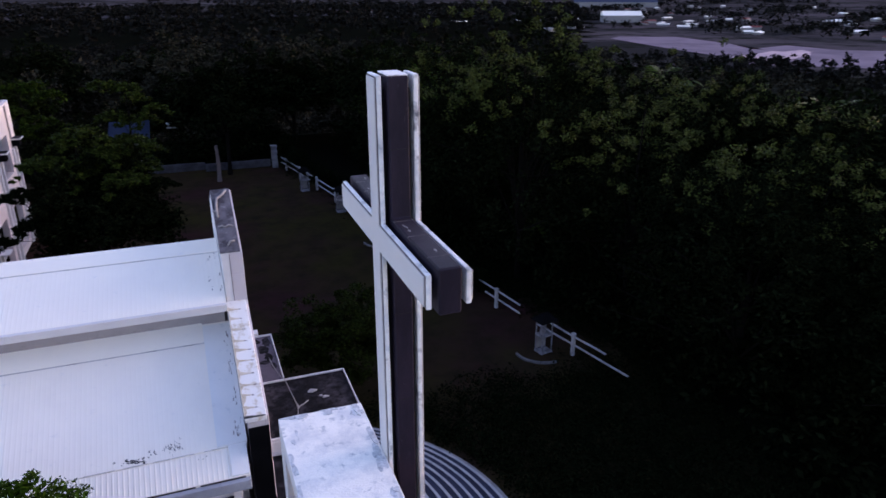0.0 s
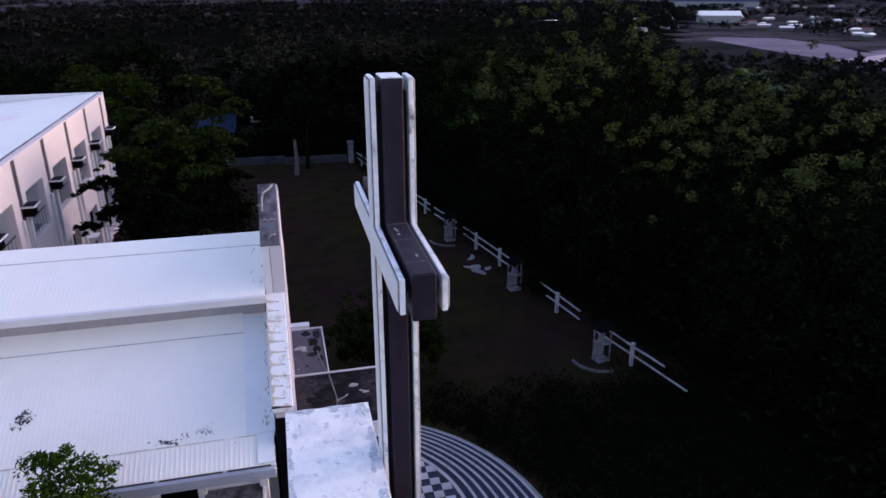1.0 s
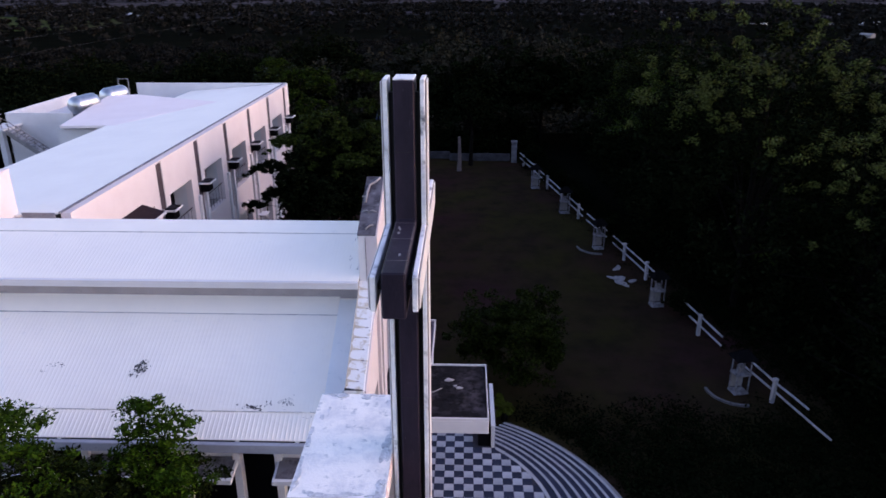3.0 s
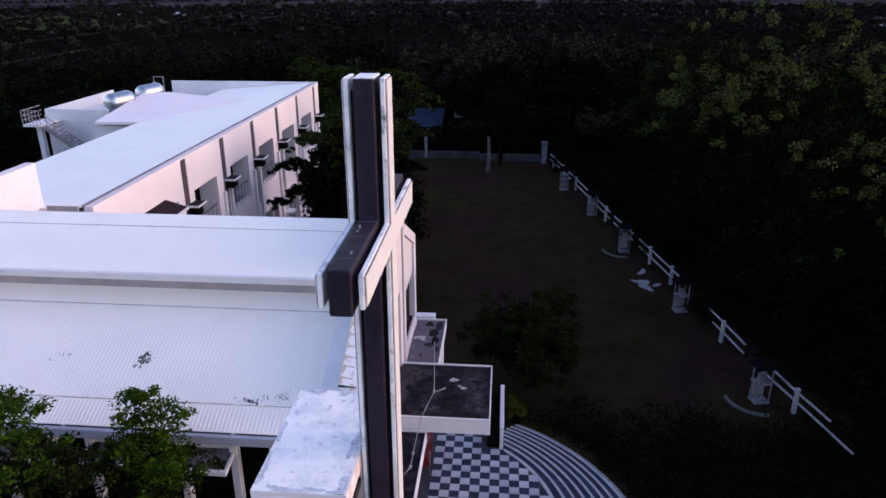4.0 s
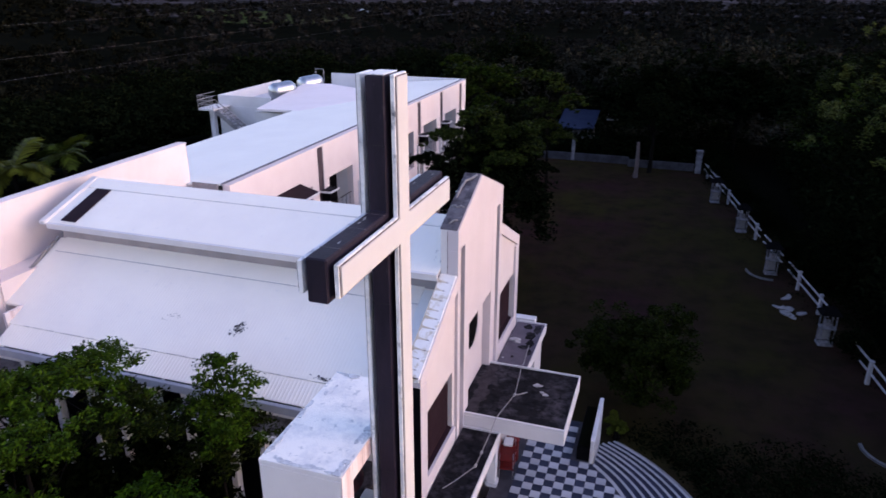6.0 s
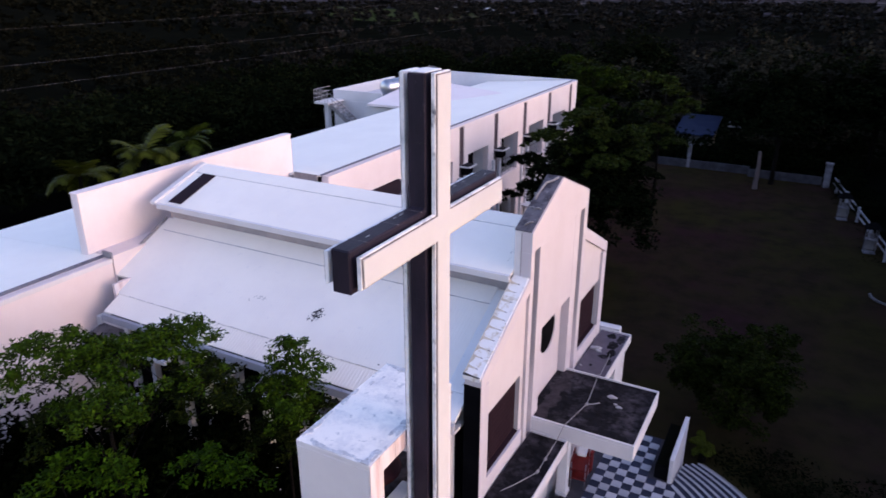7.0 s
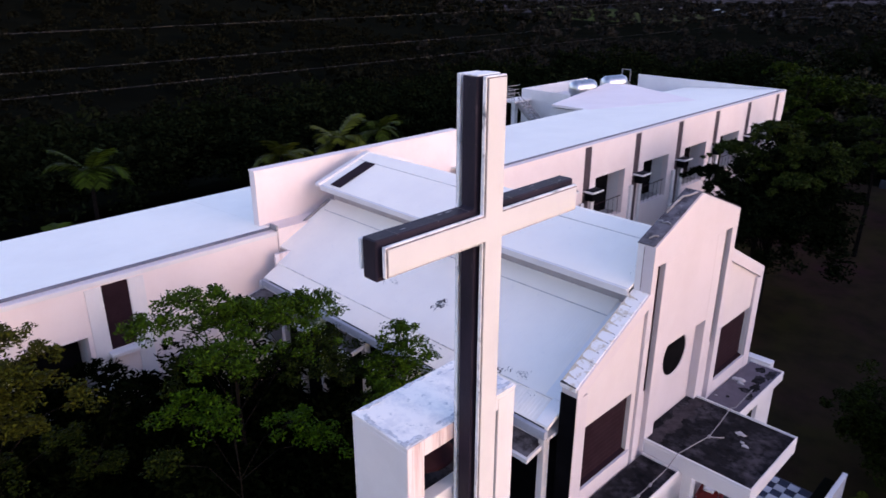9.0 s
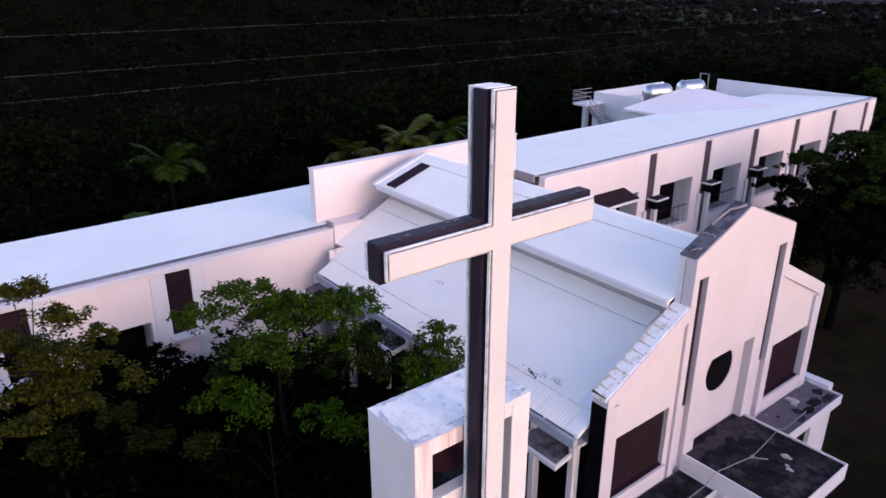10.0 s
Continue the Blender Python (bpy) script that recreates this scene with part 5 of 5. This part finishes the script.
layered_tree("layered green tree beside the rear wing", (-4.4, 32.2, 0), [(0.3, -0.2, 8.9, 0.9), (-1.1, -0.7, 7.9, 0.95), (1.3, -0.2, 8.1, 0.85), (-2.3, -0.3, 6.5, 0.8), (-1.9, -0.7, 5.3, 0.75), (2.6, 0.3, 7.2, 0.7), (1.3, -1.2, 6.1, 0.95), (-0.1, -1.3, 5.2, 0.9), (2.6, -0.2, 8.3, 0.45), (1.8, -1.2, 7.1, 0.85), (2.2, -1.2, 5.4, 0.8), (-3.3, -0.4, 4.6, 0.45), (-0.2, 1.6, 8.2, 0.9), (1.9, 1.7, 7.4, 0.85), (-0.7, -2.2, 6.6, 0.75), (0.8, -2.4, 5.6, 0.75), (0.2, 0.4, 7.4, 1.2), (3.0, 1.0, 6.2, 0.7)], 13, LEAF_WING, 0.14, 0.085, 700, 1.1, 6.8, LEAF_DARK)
# added dark mass that stands for the inner shade of the layered tree
tree("dark leaf core added for the shade inside the wing tree", (-4.0, 32.7, 0), 7.9, 2.9, 131, 320, 90, 0.11, LEAF_DARK, 0.55, 0.98)
layered_tree("slim layered tree by the lawn", (-2.9, 43.4, 0), [(-1.1, -0.3, 9.4, 0.7), (0.1, -0.3, 9.2, 0.75), (1.5, -0.4, 8.0, 0.6), (-0.2, -0.4, 6.4, 0.8), (0.9, -0.4, 5.7, 0.7), (-0.8, 0.2, 7.6, 0.8), (0.6, 0.3, 7.4, 0.8), (-1.2, 0.0, 5.4, 0.8), (0.3, 0.8, 8.5, 0.7)], 15, LEAF_WING, 0.11, 0.10, 520, 1.15)
layered_tree("leafy tree behind the end of the rear wing", (-9.6, 51.5, -0.5), [(-1.8, 0.4, 9.7, 0.8), (-0.3, 0.4, 8.9, 0.7), (0.8, 0.4, 8.9, 0.6), (2.0, -1.5, 8.6, 0.7), (-0.8, -0.6, 7.6, 0.9), (0.8, -0.9, 7.0, 1.0), (1.8, 0.2, 6.2, 0.9), (0, 0, 6.0, 1.2)], 151, LEAF_MID, 0.12, 0.12, 480, 1.2)
tree("dark tree behind the end of the rear wing", (-6.6, 50.0, -0.4), 6.6, 2.6, 152, 140, 60, 0.14, LEAF_DARK, 0.6, 0.95)
tree("low round bush by the lawn", (4.45, 23.3, 0), 3.7, 2.15, 14, 260, 130, 0.06, LEAF, 0.32, 0.98, "bush", "bush")
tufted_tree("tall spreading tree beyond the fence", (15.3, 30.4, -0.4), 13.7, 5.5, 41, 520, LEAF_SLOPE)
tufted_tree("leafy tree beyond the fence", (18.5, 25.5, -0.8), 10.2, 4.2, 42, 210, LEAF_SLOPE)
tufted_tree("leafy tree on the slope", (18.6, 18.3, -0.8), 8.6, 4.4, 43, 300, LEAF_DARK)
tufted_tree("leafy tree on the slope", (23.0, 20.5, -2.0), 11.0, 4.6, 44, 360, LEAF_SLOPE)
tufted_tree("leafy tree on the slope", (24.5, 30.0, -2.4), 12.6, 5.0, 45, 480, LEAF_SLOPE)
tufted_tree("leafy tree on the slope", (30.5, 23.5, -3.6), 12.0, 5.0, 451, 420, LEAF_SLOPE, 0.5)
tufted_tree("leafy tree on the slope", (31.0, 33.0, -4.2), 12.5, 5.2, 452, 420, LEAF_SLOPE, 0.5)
tufted_tree("leafy tree beyond the lawn corner", (15.9, 38.5, -0.6), 10.5, 4.4, 46, 360, LEAF_MID, 0.5)
tufted_tree("leafy tree beyond the lawn corner", (14.9, 47.5, -0.5), 10.0, 4.6, 47, 300, LEAF, 0.5)
tufted_tree("leafy tree on the slope", (20.5, 12.0, -1.2), 9.0, 4.2, 49, 300, LEAF_DARK)
tufted_tree("leafy tree on the slope", (27.0, 13.0, -3.0), 11.0, 4.8, 50, 300, LEAF)
tree("leafy tree behind the end wall", (2.6, 63.8, -0.6), 8.5, 3.6, 51, 200, 60, 0.18, LEAF_DARK, 0.6, 0.9)
tree("leafy tree behind the end wall", (9.5, 65.5, -0.6), 9.5, 4.2, 52, 200, 60, 0.18, LEAF_DARK, 0.6, 0.9)
tree("leafy tree at the lawn end", (3.0, 57.4, 0), 6.0, 2.2, 53, 90, 50, 0.14, LEAF_DARK, 0.5, 0.55)
for k, (x, y, h) in enumerate(((12.6, 29.4, 1.2), (11.2, 39.6, 1.3), (12.2, 37.3, 1.6), (10.3, 46.2, 1.4), (9.4, 51.0, 1.3), (8.2, 56.4, 1.8))):
    tree("dark garden shrub beside the fence", (x, y, 0), h, h * 0.62, 90 + k, 40, 60, 0.07, LEAF_DARK, 0.28, 1.0, "shrub", "shrub", 0.03, "shrubs along the fence")
tree("pale-leaved tree behind the rear wing", (-13.6, 63.5, -1.0), 8.8, 3.4, 48, 120, 60, 0.2, LEAF, 0.6, 0.5)


def frond(bm, base, heading, length, rise, droop, leaflet, rng):
    """A feather-shaped frond: a curved stem with two rows of leaflets."""
    pts = []
    for f in np.linspace(0, 1, 9):
        r = length * f
        pts.append(Vector(base) + Vector((math.cos(heading) * r * (1 - 0.25 * f), math.sin(heading) * r * (1 - 0.25 * f), rise * f - droop * f * f)))
    tube(bm, pts, [0.03 * (1.1 - f) for f in np.linspace(0, 1, 9)], 4)
    side = Vector((-math.sin(heading), math.cos(heading), 0))
    for i in range(26):
        f = 0.10 + 0.9 * i / 26
        k = min(int(f * 8), 7)
        p = pts[k].lerp(pts[k + 1], f * 8 - k)
        along = (pts[k + 1] - pts[k]).normalized()
        l = leaflet * (0.45 + 0.9 * math.sin(math.pi * min(1, f * 0.9 + 0.1))) * rng.uniform(0.85, 1.1)
        for s in (-1, 1):
            d = (side * s + along * 0.75 + Vector((0, 0, -0.25 + rng.uniform(-0.15, 0.1)))).normalized()
            w = along * 0.035 * (1 + leaflet)
            bm.faces.new([bm.verts.new(q) for q in (p - w, p + d * l * 0.5 - w * 0.7 + Vector((0, 0, 0.03)), p + d * l, p + d * l * 0.5 + w + Vector((0, 0, 0.03)), p + w)])


def palm(label, at, height, size, seed, group="palms", fronds=11, name="palm_tree", mat=PALM):
    rng = np.random.default_rng(seed)
    t = thing(name, label, "palm", group, at)
    bm = bmesh.new()
    tube(bm, [(0, 0, -0.5), (0.1, 0.05, height * 0.5), (0.05, 0.12, height)], [0.17, 0.12, 0.10], 9)
    part("trunk", bm, BARK, t)
    for k in range(fronds):
        bm = bmesh.new()
        up = rng.uniform(0.2, 1.1)
        frond(bm, (0.05, 0.12, height), k * 2.399 + rng.uniform(-0.2, 0.2), size * rng.uniform(0.8, 1.1), size * up, size * (0.45 + 0.35 * rng.random()), size * 0.27, rng)
        part("frond", bm, mat, t)
    return t


palm("feathery palm behind the rear wall", (-25.5, 24.6, -0.4), 6.4, 2.3, 71, mat=PALM_LIT)
palm("feathery palm behind the rear wall", (-26.4, 21.4, -0.4), 5.8, 2.1, 72, mat=PALM_LIT)
palm("feathery palm behind the rear wall", (-26.2, 28.2, -0.4), 6.3, 2.1, 79, mat=PALM)
palm("feathery palm behind the wing", (-26.0, 11.3, -0.4), 6.9, 2.4, 73, fronds=9, mat=LEAF_MID)
palm("feathery palm behind the wing", (-24.0, 8.5, -0.4), 4.0, 2.3, 74)
palm("coconut palm standing out of the woods", (43, 55, -9), 14, 3.6, 75)
palm("coconut palm standing out of the woods", (55, 48, -12), 15, 3.8, 76)
palm("coconut palm standing out of the woods", (50, 66, -11), 15, 3.8, 77)
palm("small fan of fronds by the low wall", (3.9, 20.85, 0), 0.45, 0.55, 78, "", 11, "fern_palm", FERN)


def banana(at, seed):
    rng = np.random.default_rng(seed)
    t = thing("banana_plant", "banana plant with long drooping leaves", "banana plant", "", at)
    bm = bmesh.new()
    tube(bm, [(0, 0, -0.3), (0.1, 0, 1.2), (0.15, 0.05, 2.4)], [0.14, 0.11, 0.07], 8)
    part("stem", bm, BARK, t)
    for k in range(8):
        a = k * 2.4 + rng.uniform(-0.3, 0.3)
        l = rng.uniform(1.2, 1.9)
        bm = bmesh.new()
        prev = None
        for f in np.linspace(0, 1, 9):
            p = Vector((0.15 + math.cos(a) * l * f, 0.05 + math.sin(a) * l * f, 2.4 + 1.3 * f - 1.7 * f * f))
            w = 0.26 * math.sin(math.pi * min(1, 0.08 + f * 0.9)) + 0.01
            sd = Vector((-math.sin(a), math.cos(a), 0)) * w
            row = [bm.verts.new(p + sd + Vector((0, 0, -0.05))), bm.verts.new(p), bm.verts.new(p - sd + Vector((0, 0, -0.05)))]
            if prev:
                for i in range(2):
                    bm.faces.new((prev[i], prev[i + 1], row[i + 1], row[i]))
            prev = row
        part("leaf", bm, PALM, t)


banana((17.6, 33.4, -0.8), 81)


def woods():
    """Joined crowns on the slopes, coarser with distance; mid and far crowns carry haze in their colour."""
    rng = np.random.default_rng(5)
    clouds, mid, far, hill = [], [], [], []
    for lo, hi, num, clumps, per, leaf, cr in ((18, 75, 420, 60, 36, 0.20, 0.75), (75, 170, 800, 36, 18, 0.42, 1.0), (170, 520, 2500, 16, 9, 0.95, 1.5), (520, 1300, 3600, 7, 7, 2.6, 3.2)):
        made = 0
        while made < num:
            d = lo + (hi - lo) * math.sqrt(rng.random())
            a = rng.uniform(-1.15, 2.25)
            x, y = 2 + d * math.sin(-a + 0.5), 14 + d * math.cos(-a + 0.5)
            edge = 19.5 if y < 36 else 16.5 - max(0, (y - 42)) * 0.25
            if -22.5 < x < edge and y < 64 + rng.uniform(0, 4):
                continue
            if (-33 < x < -15 and y < 50) or (-10.5 < x < 0.5 and y < 78):
                continue
            bearing = math.degrees(math.atan2(x, y))
            if y < -5 or (d > 425 and 31 < bearing < 66):
                continue
            g = float(ground_height(x, y))
            R = rng.uniform(2.6, 5.0)
            H = rng.uniform(6.5, 11) if d < 75 else rng.uniform(8, 14)
            if x < -20:
                H *= 0.8
            c = crown_centres(rng, clumps, R, R, H * 0.36, 0, 0.6) + np.array([x, y, g + H * 0.64])
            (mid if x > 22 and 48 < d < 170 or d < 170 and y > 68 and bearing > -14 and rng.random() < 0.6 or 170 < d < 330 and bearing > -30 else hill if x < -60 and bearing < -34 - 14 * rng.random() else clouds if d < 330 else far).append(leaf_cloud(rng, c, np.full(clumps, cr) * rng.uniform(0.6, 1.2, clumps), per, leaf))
            made += 1
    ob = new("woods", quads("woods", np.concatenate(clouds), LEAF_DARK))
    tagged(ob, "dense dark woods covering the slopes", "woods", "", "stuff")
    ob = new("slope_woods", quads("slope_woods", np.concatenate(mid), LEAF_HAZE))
    tagged(ob, "woods on the eastern slope, haze put into their leaf colour", "woods", "", "stuff")
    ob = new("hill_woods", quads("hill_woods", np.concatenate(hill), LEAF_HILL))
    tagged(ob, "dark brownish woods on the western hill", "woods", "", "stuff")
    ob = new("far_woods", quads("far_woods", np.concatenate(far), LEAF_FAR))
    tagged(ob, "woods covering the distant hills, haze put into their leaf colour", "woods", "", "stuff")


woods()


def undergrowth():
    """Low tangled growth under the trees round the lawn and in the courtyard, with cover added to darken the lawn's
    end.
    """
    rng = np.random.default_rng(8)
    c, low = [], []
    for k in range(5200):
        x, y = rng.uniform(13, 40), rng.uniform(2, 66)
        edge = 15.8 if y < 22 else 15.8 - (y - 22) * 0.215
        if x < edge + 0.6:
            continue
        c.append((x, y, float(ground_height(x, y)) + rng.uniform(0.1, 1.0 + min(2.2, (x - edge) * 0.35))))
    for k in range(700):
        x, y = rng.uniform(-18, 9), rng.uniform(60.3, 68)
        c.append((x, y, float(ground_height(x, y)) + rng.uniform(0.1, 1.6)))
    # clumps added to darken the courtyard floor under the trees
    for k in range(500):
        x, y = rng.uniform(-9.6, -0.6), rng.uniform(-1, 9.6)
        c.append((x, y, rng.uniform(0.1, 0.9)))
    # leaf cover added to put shade on the lawn's near end
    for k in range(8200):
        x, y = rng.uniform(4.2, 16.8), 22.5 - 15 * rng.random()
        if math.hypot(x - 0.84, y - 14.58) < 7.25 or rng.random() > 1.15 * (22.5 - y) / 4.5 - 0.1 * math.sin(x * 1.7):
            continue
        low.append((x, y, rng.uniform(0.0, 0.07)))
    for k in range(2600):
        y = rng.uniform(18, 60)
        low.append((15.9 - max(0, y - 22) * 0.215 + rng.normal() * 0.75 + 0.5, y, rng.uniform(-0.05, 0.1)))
    c = np.array(c)
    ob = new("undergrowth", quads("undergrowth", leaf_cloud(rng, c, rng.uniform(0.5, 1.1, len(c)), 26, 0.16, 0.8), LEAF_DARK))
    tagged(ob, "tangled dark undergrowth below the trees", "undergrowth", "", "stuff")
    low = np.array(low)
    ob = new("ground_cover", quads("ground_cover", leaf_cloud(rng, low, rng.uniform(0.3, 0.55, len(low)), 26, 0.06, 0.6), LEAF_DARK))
    tagged(ob, "dark leaf cover added to shade the lawn's end", "weeds", "", "stuff")


undergrowth()

# ---- the plain beyond ----
def patch(name, outline, mat, label, category, lift=0.4):
    bm = bmesh.new()
    n = len(outline)
    cx, cy = sum(p[0] for p in outline) / n, sum(p[1] for p in outline) / n
    rim = [bm.verts.new((x, y, float(ground_height(x, y)) + lift)) for x, y in outline]
    mid = bm.verts.new((cx, cy, float(ground_height(cx, cy)) + lift))
    for i in range(n):
        bm.faces.new((rim[i], rim[(i + 1) % n], mid))
    return structure(name, bm, mat, label, category)


def blob(cx, cy, rx, ry, seed, n=18, turn=0.0):
    rng = np.random.default_rng(seed)
    out = []
    for a in np.linspace(0, 2 * math.pi, n, endpoint=False):
        k = rng.uniform(0.75, 1.15)
        x, y = rx * k * math.cos(a), ry * k * math.sin(a)
        out.append((cx + x * math.cos(turn) - y * math.sin(turn), cy + x * math.sin(turn) + y * math.cos(turn)))
    return out


patch("ground_earthworks", [(360, 548), (380, 565), (425, 542), (420, 470), (402, 425), (450, 440), (455, 395), (480, 378), (540, 340), (440, 270), (385, 300), (347, 332), (327, 343), (345, 385), (347, 440)], EARTH_DIM, "dull purplish bare earthworks on the plain", "ground")
patch("ground_pale_earth", blob(378, 378, 52, 17, 1, turn=0.35), EARTH, "pale pinkish bare earth on the plain", "ground", 0.8)
patch("water", blob(420, 850, 110, 22, 3, turn=0.05), WATER, "pale flooded field on the plain", "water", 0.5)
patch("ground_field", [(-830, 1048), (-690, 890), (-536, 736), (-470, 715), (-400, 742), (-402, 870), (-410, 960), (-560, 985)], FIELD, "green field on the plain", "ground")


def far_house(x, y, w, d, h, turn, roof, label="distant house with pitched roof"):
    t = thing("distant_building", label, "building", "buildings on the plain", (x, y, float(ground_height(x, y))), turn)
    part("wall", boxes((-w / 2, w / 2, -d / 2, d / 2, -1, h)), CONCRETE, t)
    part("roof", prisms("x", -w / 2 - 0.5, w / 2 + 0.5, [(-d / 2 - 0.6, h), (0, h + d * 0.22), (d / 2 + 0.6, h)]), roof, t)


far_house(785, 1190, 150, 40, 9, -28, BLUE_SHEET, "long distant shed with blue roof")
far_house(515, 765, 46, 22, 8, -22, ROOF, "distant white shed on the plain")
far_house(445, 800, 60, 9, 3, -8, ROOF, "long low distant white shed")
far_house(500, 880, 60, 9, 3, -8, ROOF, "long low distant white shed")
rng = np.random.default_rng(61)
for k in range(64):
    d = rng.uniform(560, 1500)
    a = rng.uniform(-0.55, 0.98) if k < 20 else rng.uniform(0.2, 1.0)
    x, y = d * math.sin(a), d * math.cos(a)
    if d < 1080 and a < 0.47 or d < 720:
        continue
    far_house(x, y, rng.uniform(6, 13), rng.uniform(5, 8), rng.uniform(1.8, 3), rng.uniform(0, 180), ROOF if rng.random() < 0.22 else (CONCRETE if rng.random() < 0.75 else RED))

for k in range(18):
    d, a = rng.uniform(740, 1050), rng.uniform(0.52, 0.88)
    far_house(d * math.sin(a), d * math.cos(a), rng.uniform(6, 16), rng.uniform(4, 7), rng.uniform(1.5, 2.5), rng.uniform(-40, 40), ROOF)
for k in range(12):
    far_house(-570 + 15 * k + rng.uniform(-8, 8), 950 + 150 * rng.random(), rng.uniform(10, 20), rng.uniform(6, 9), rng.uniform(2, 4), rng.uniform(-20, 20), ROOF if k % 3 else CONCRETE)


def groves():
    """Scattered clumps of trees over the plain."""
    rng = np.random.default_rng(6)
    c = []
    for k in range(420):
        d = rng.uniform(480, 1900)
        a = rng.uniform(-1.4, 1.1)
        x, y = d * math.sin(a), d * math.cos(a)
        n = rng.integers(6, 16)
        if d < 740 and a > 0.5 or d < 1150 and a < 0.47:
            continue
        q = np.column_stack([x + rng.normal(size=n) * 22, y + rng.normal(size=n) * 7, np.zeros(n)])
        q[:, 2] = ground_height(q[:, 0], q[:, 1]) + 4
        c.append(q)
    c = np.concatenate(c)
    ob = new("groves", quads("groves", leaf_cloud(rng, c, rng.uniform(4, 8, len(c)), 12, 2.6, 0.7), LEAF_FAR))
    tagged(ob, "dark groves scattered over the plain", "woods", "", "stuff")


groves()

# ---- small pieces: floor tiles of the forecourt ----
TS = 0.2835
tile_mesh = {}
for mat in (TILE_WHITE, TILE_DARK):
    bm = bmesh.new()
    box(bm, -TS / 2 + 0.003, TS / 2 - 0.003, -TS / 2 + 0.003, TS / 2 - 0.003, 0.0, 0.014)
    tile_mesh[mat.name] = mesh_of("tile", bm, mat)


def cut_tile(x, y, reach):
    """A border tile whose outer corners are trimmed to the curve of the steps."""
    k = TS / 2 - 0.003
    rim = [(x - k, y - k), (x, y - k), (x + k, y - k), (x + k, y), (x + k, y + k), (x, y + k), (x - k, y + k), (x - k, y)]
    out = []
    for px, py in rim:
        d = math.hypot(px - FX, py - YS)
        f = min(1.0, reach / d) if px > 3.3 else 1.0
        out.append((FX + (px - FX) * f - x, YS + (py - YS) * f - y))
    return prisms("z", 0.0, 0.014, out)


rest = {TILE_WHITE.name: bmesh.new(), TILE_DARK.name: bmesh.new()}
count = 0
REACH = FR - 0.10
for i in range(14):
    for j in range(-27, 10):
        x, y = 1.40 + TS * (i + 0.5), 17.13 + j * TS
        if x > 3.2 and math.hypot(x - FX, y - YS) > REACH + 0.02:
            continue
        if x > 2.95 and y > 17.9 or y > 19.75:
            continue
        mat = TILE_WHITE if (i + j) % 2 == 0 else TILE_DARK
        border = x > 3.1 and math.hypot(x + TS / 2 - FX, abs(y - YS) + TS / 2) > REACH
        if y > 13.4 and count < 300:
            ob = part("tile", cut_tile(x, y, REACH), mat, forecourt) if border else new("tile", tile_mesh[mat.name])
            ob.parent = forecourt
            ob.location = (x, y, 1.087)
            count += 1
        elif not border:
            box(rest[mat.name], x - TS / 2 + 0.003, x + TS / 2 - 0.003, y - TS / 2 + 0.003, y + TS / 2 - 0.003, 1.087, 1.101)
for mat in (TILE_WHITE, TILE_DARK):
    ob = part("tiles", rest[mat.name], mat, forecourt)
    tagged(ob, kind="stuff")
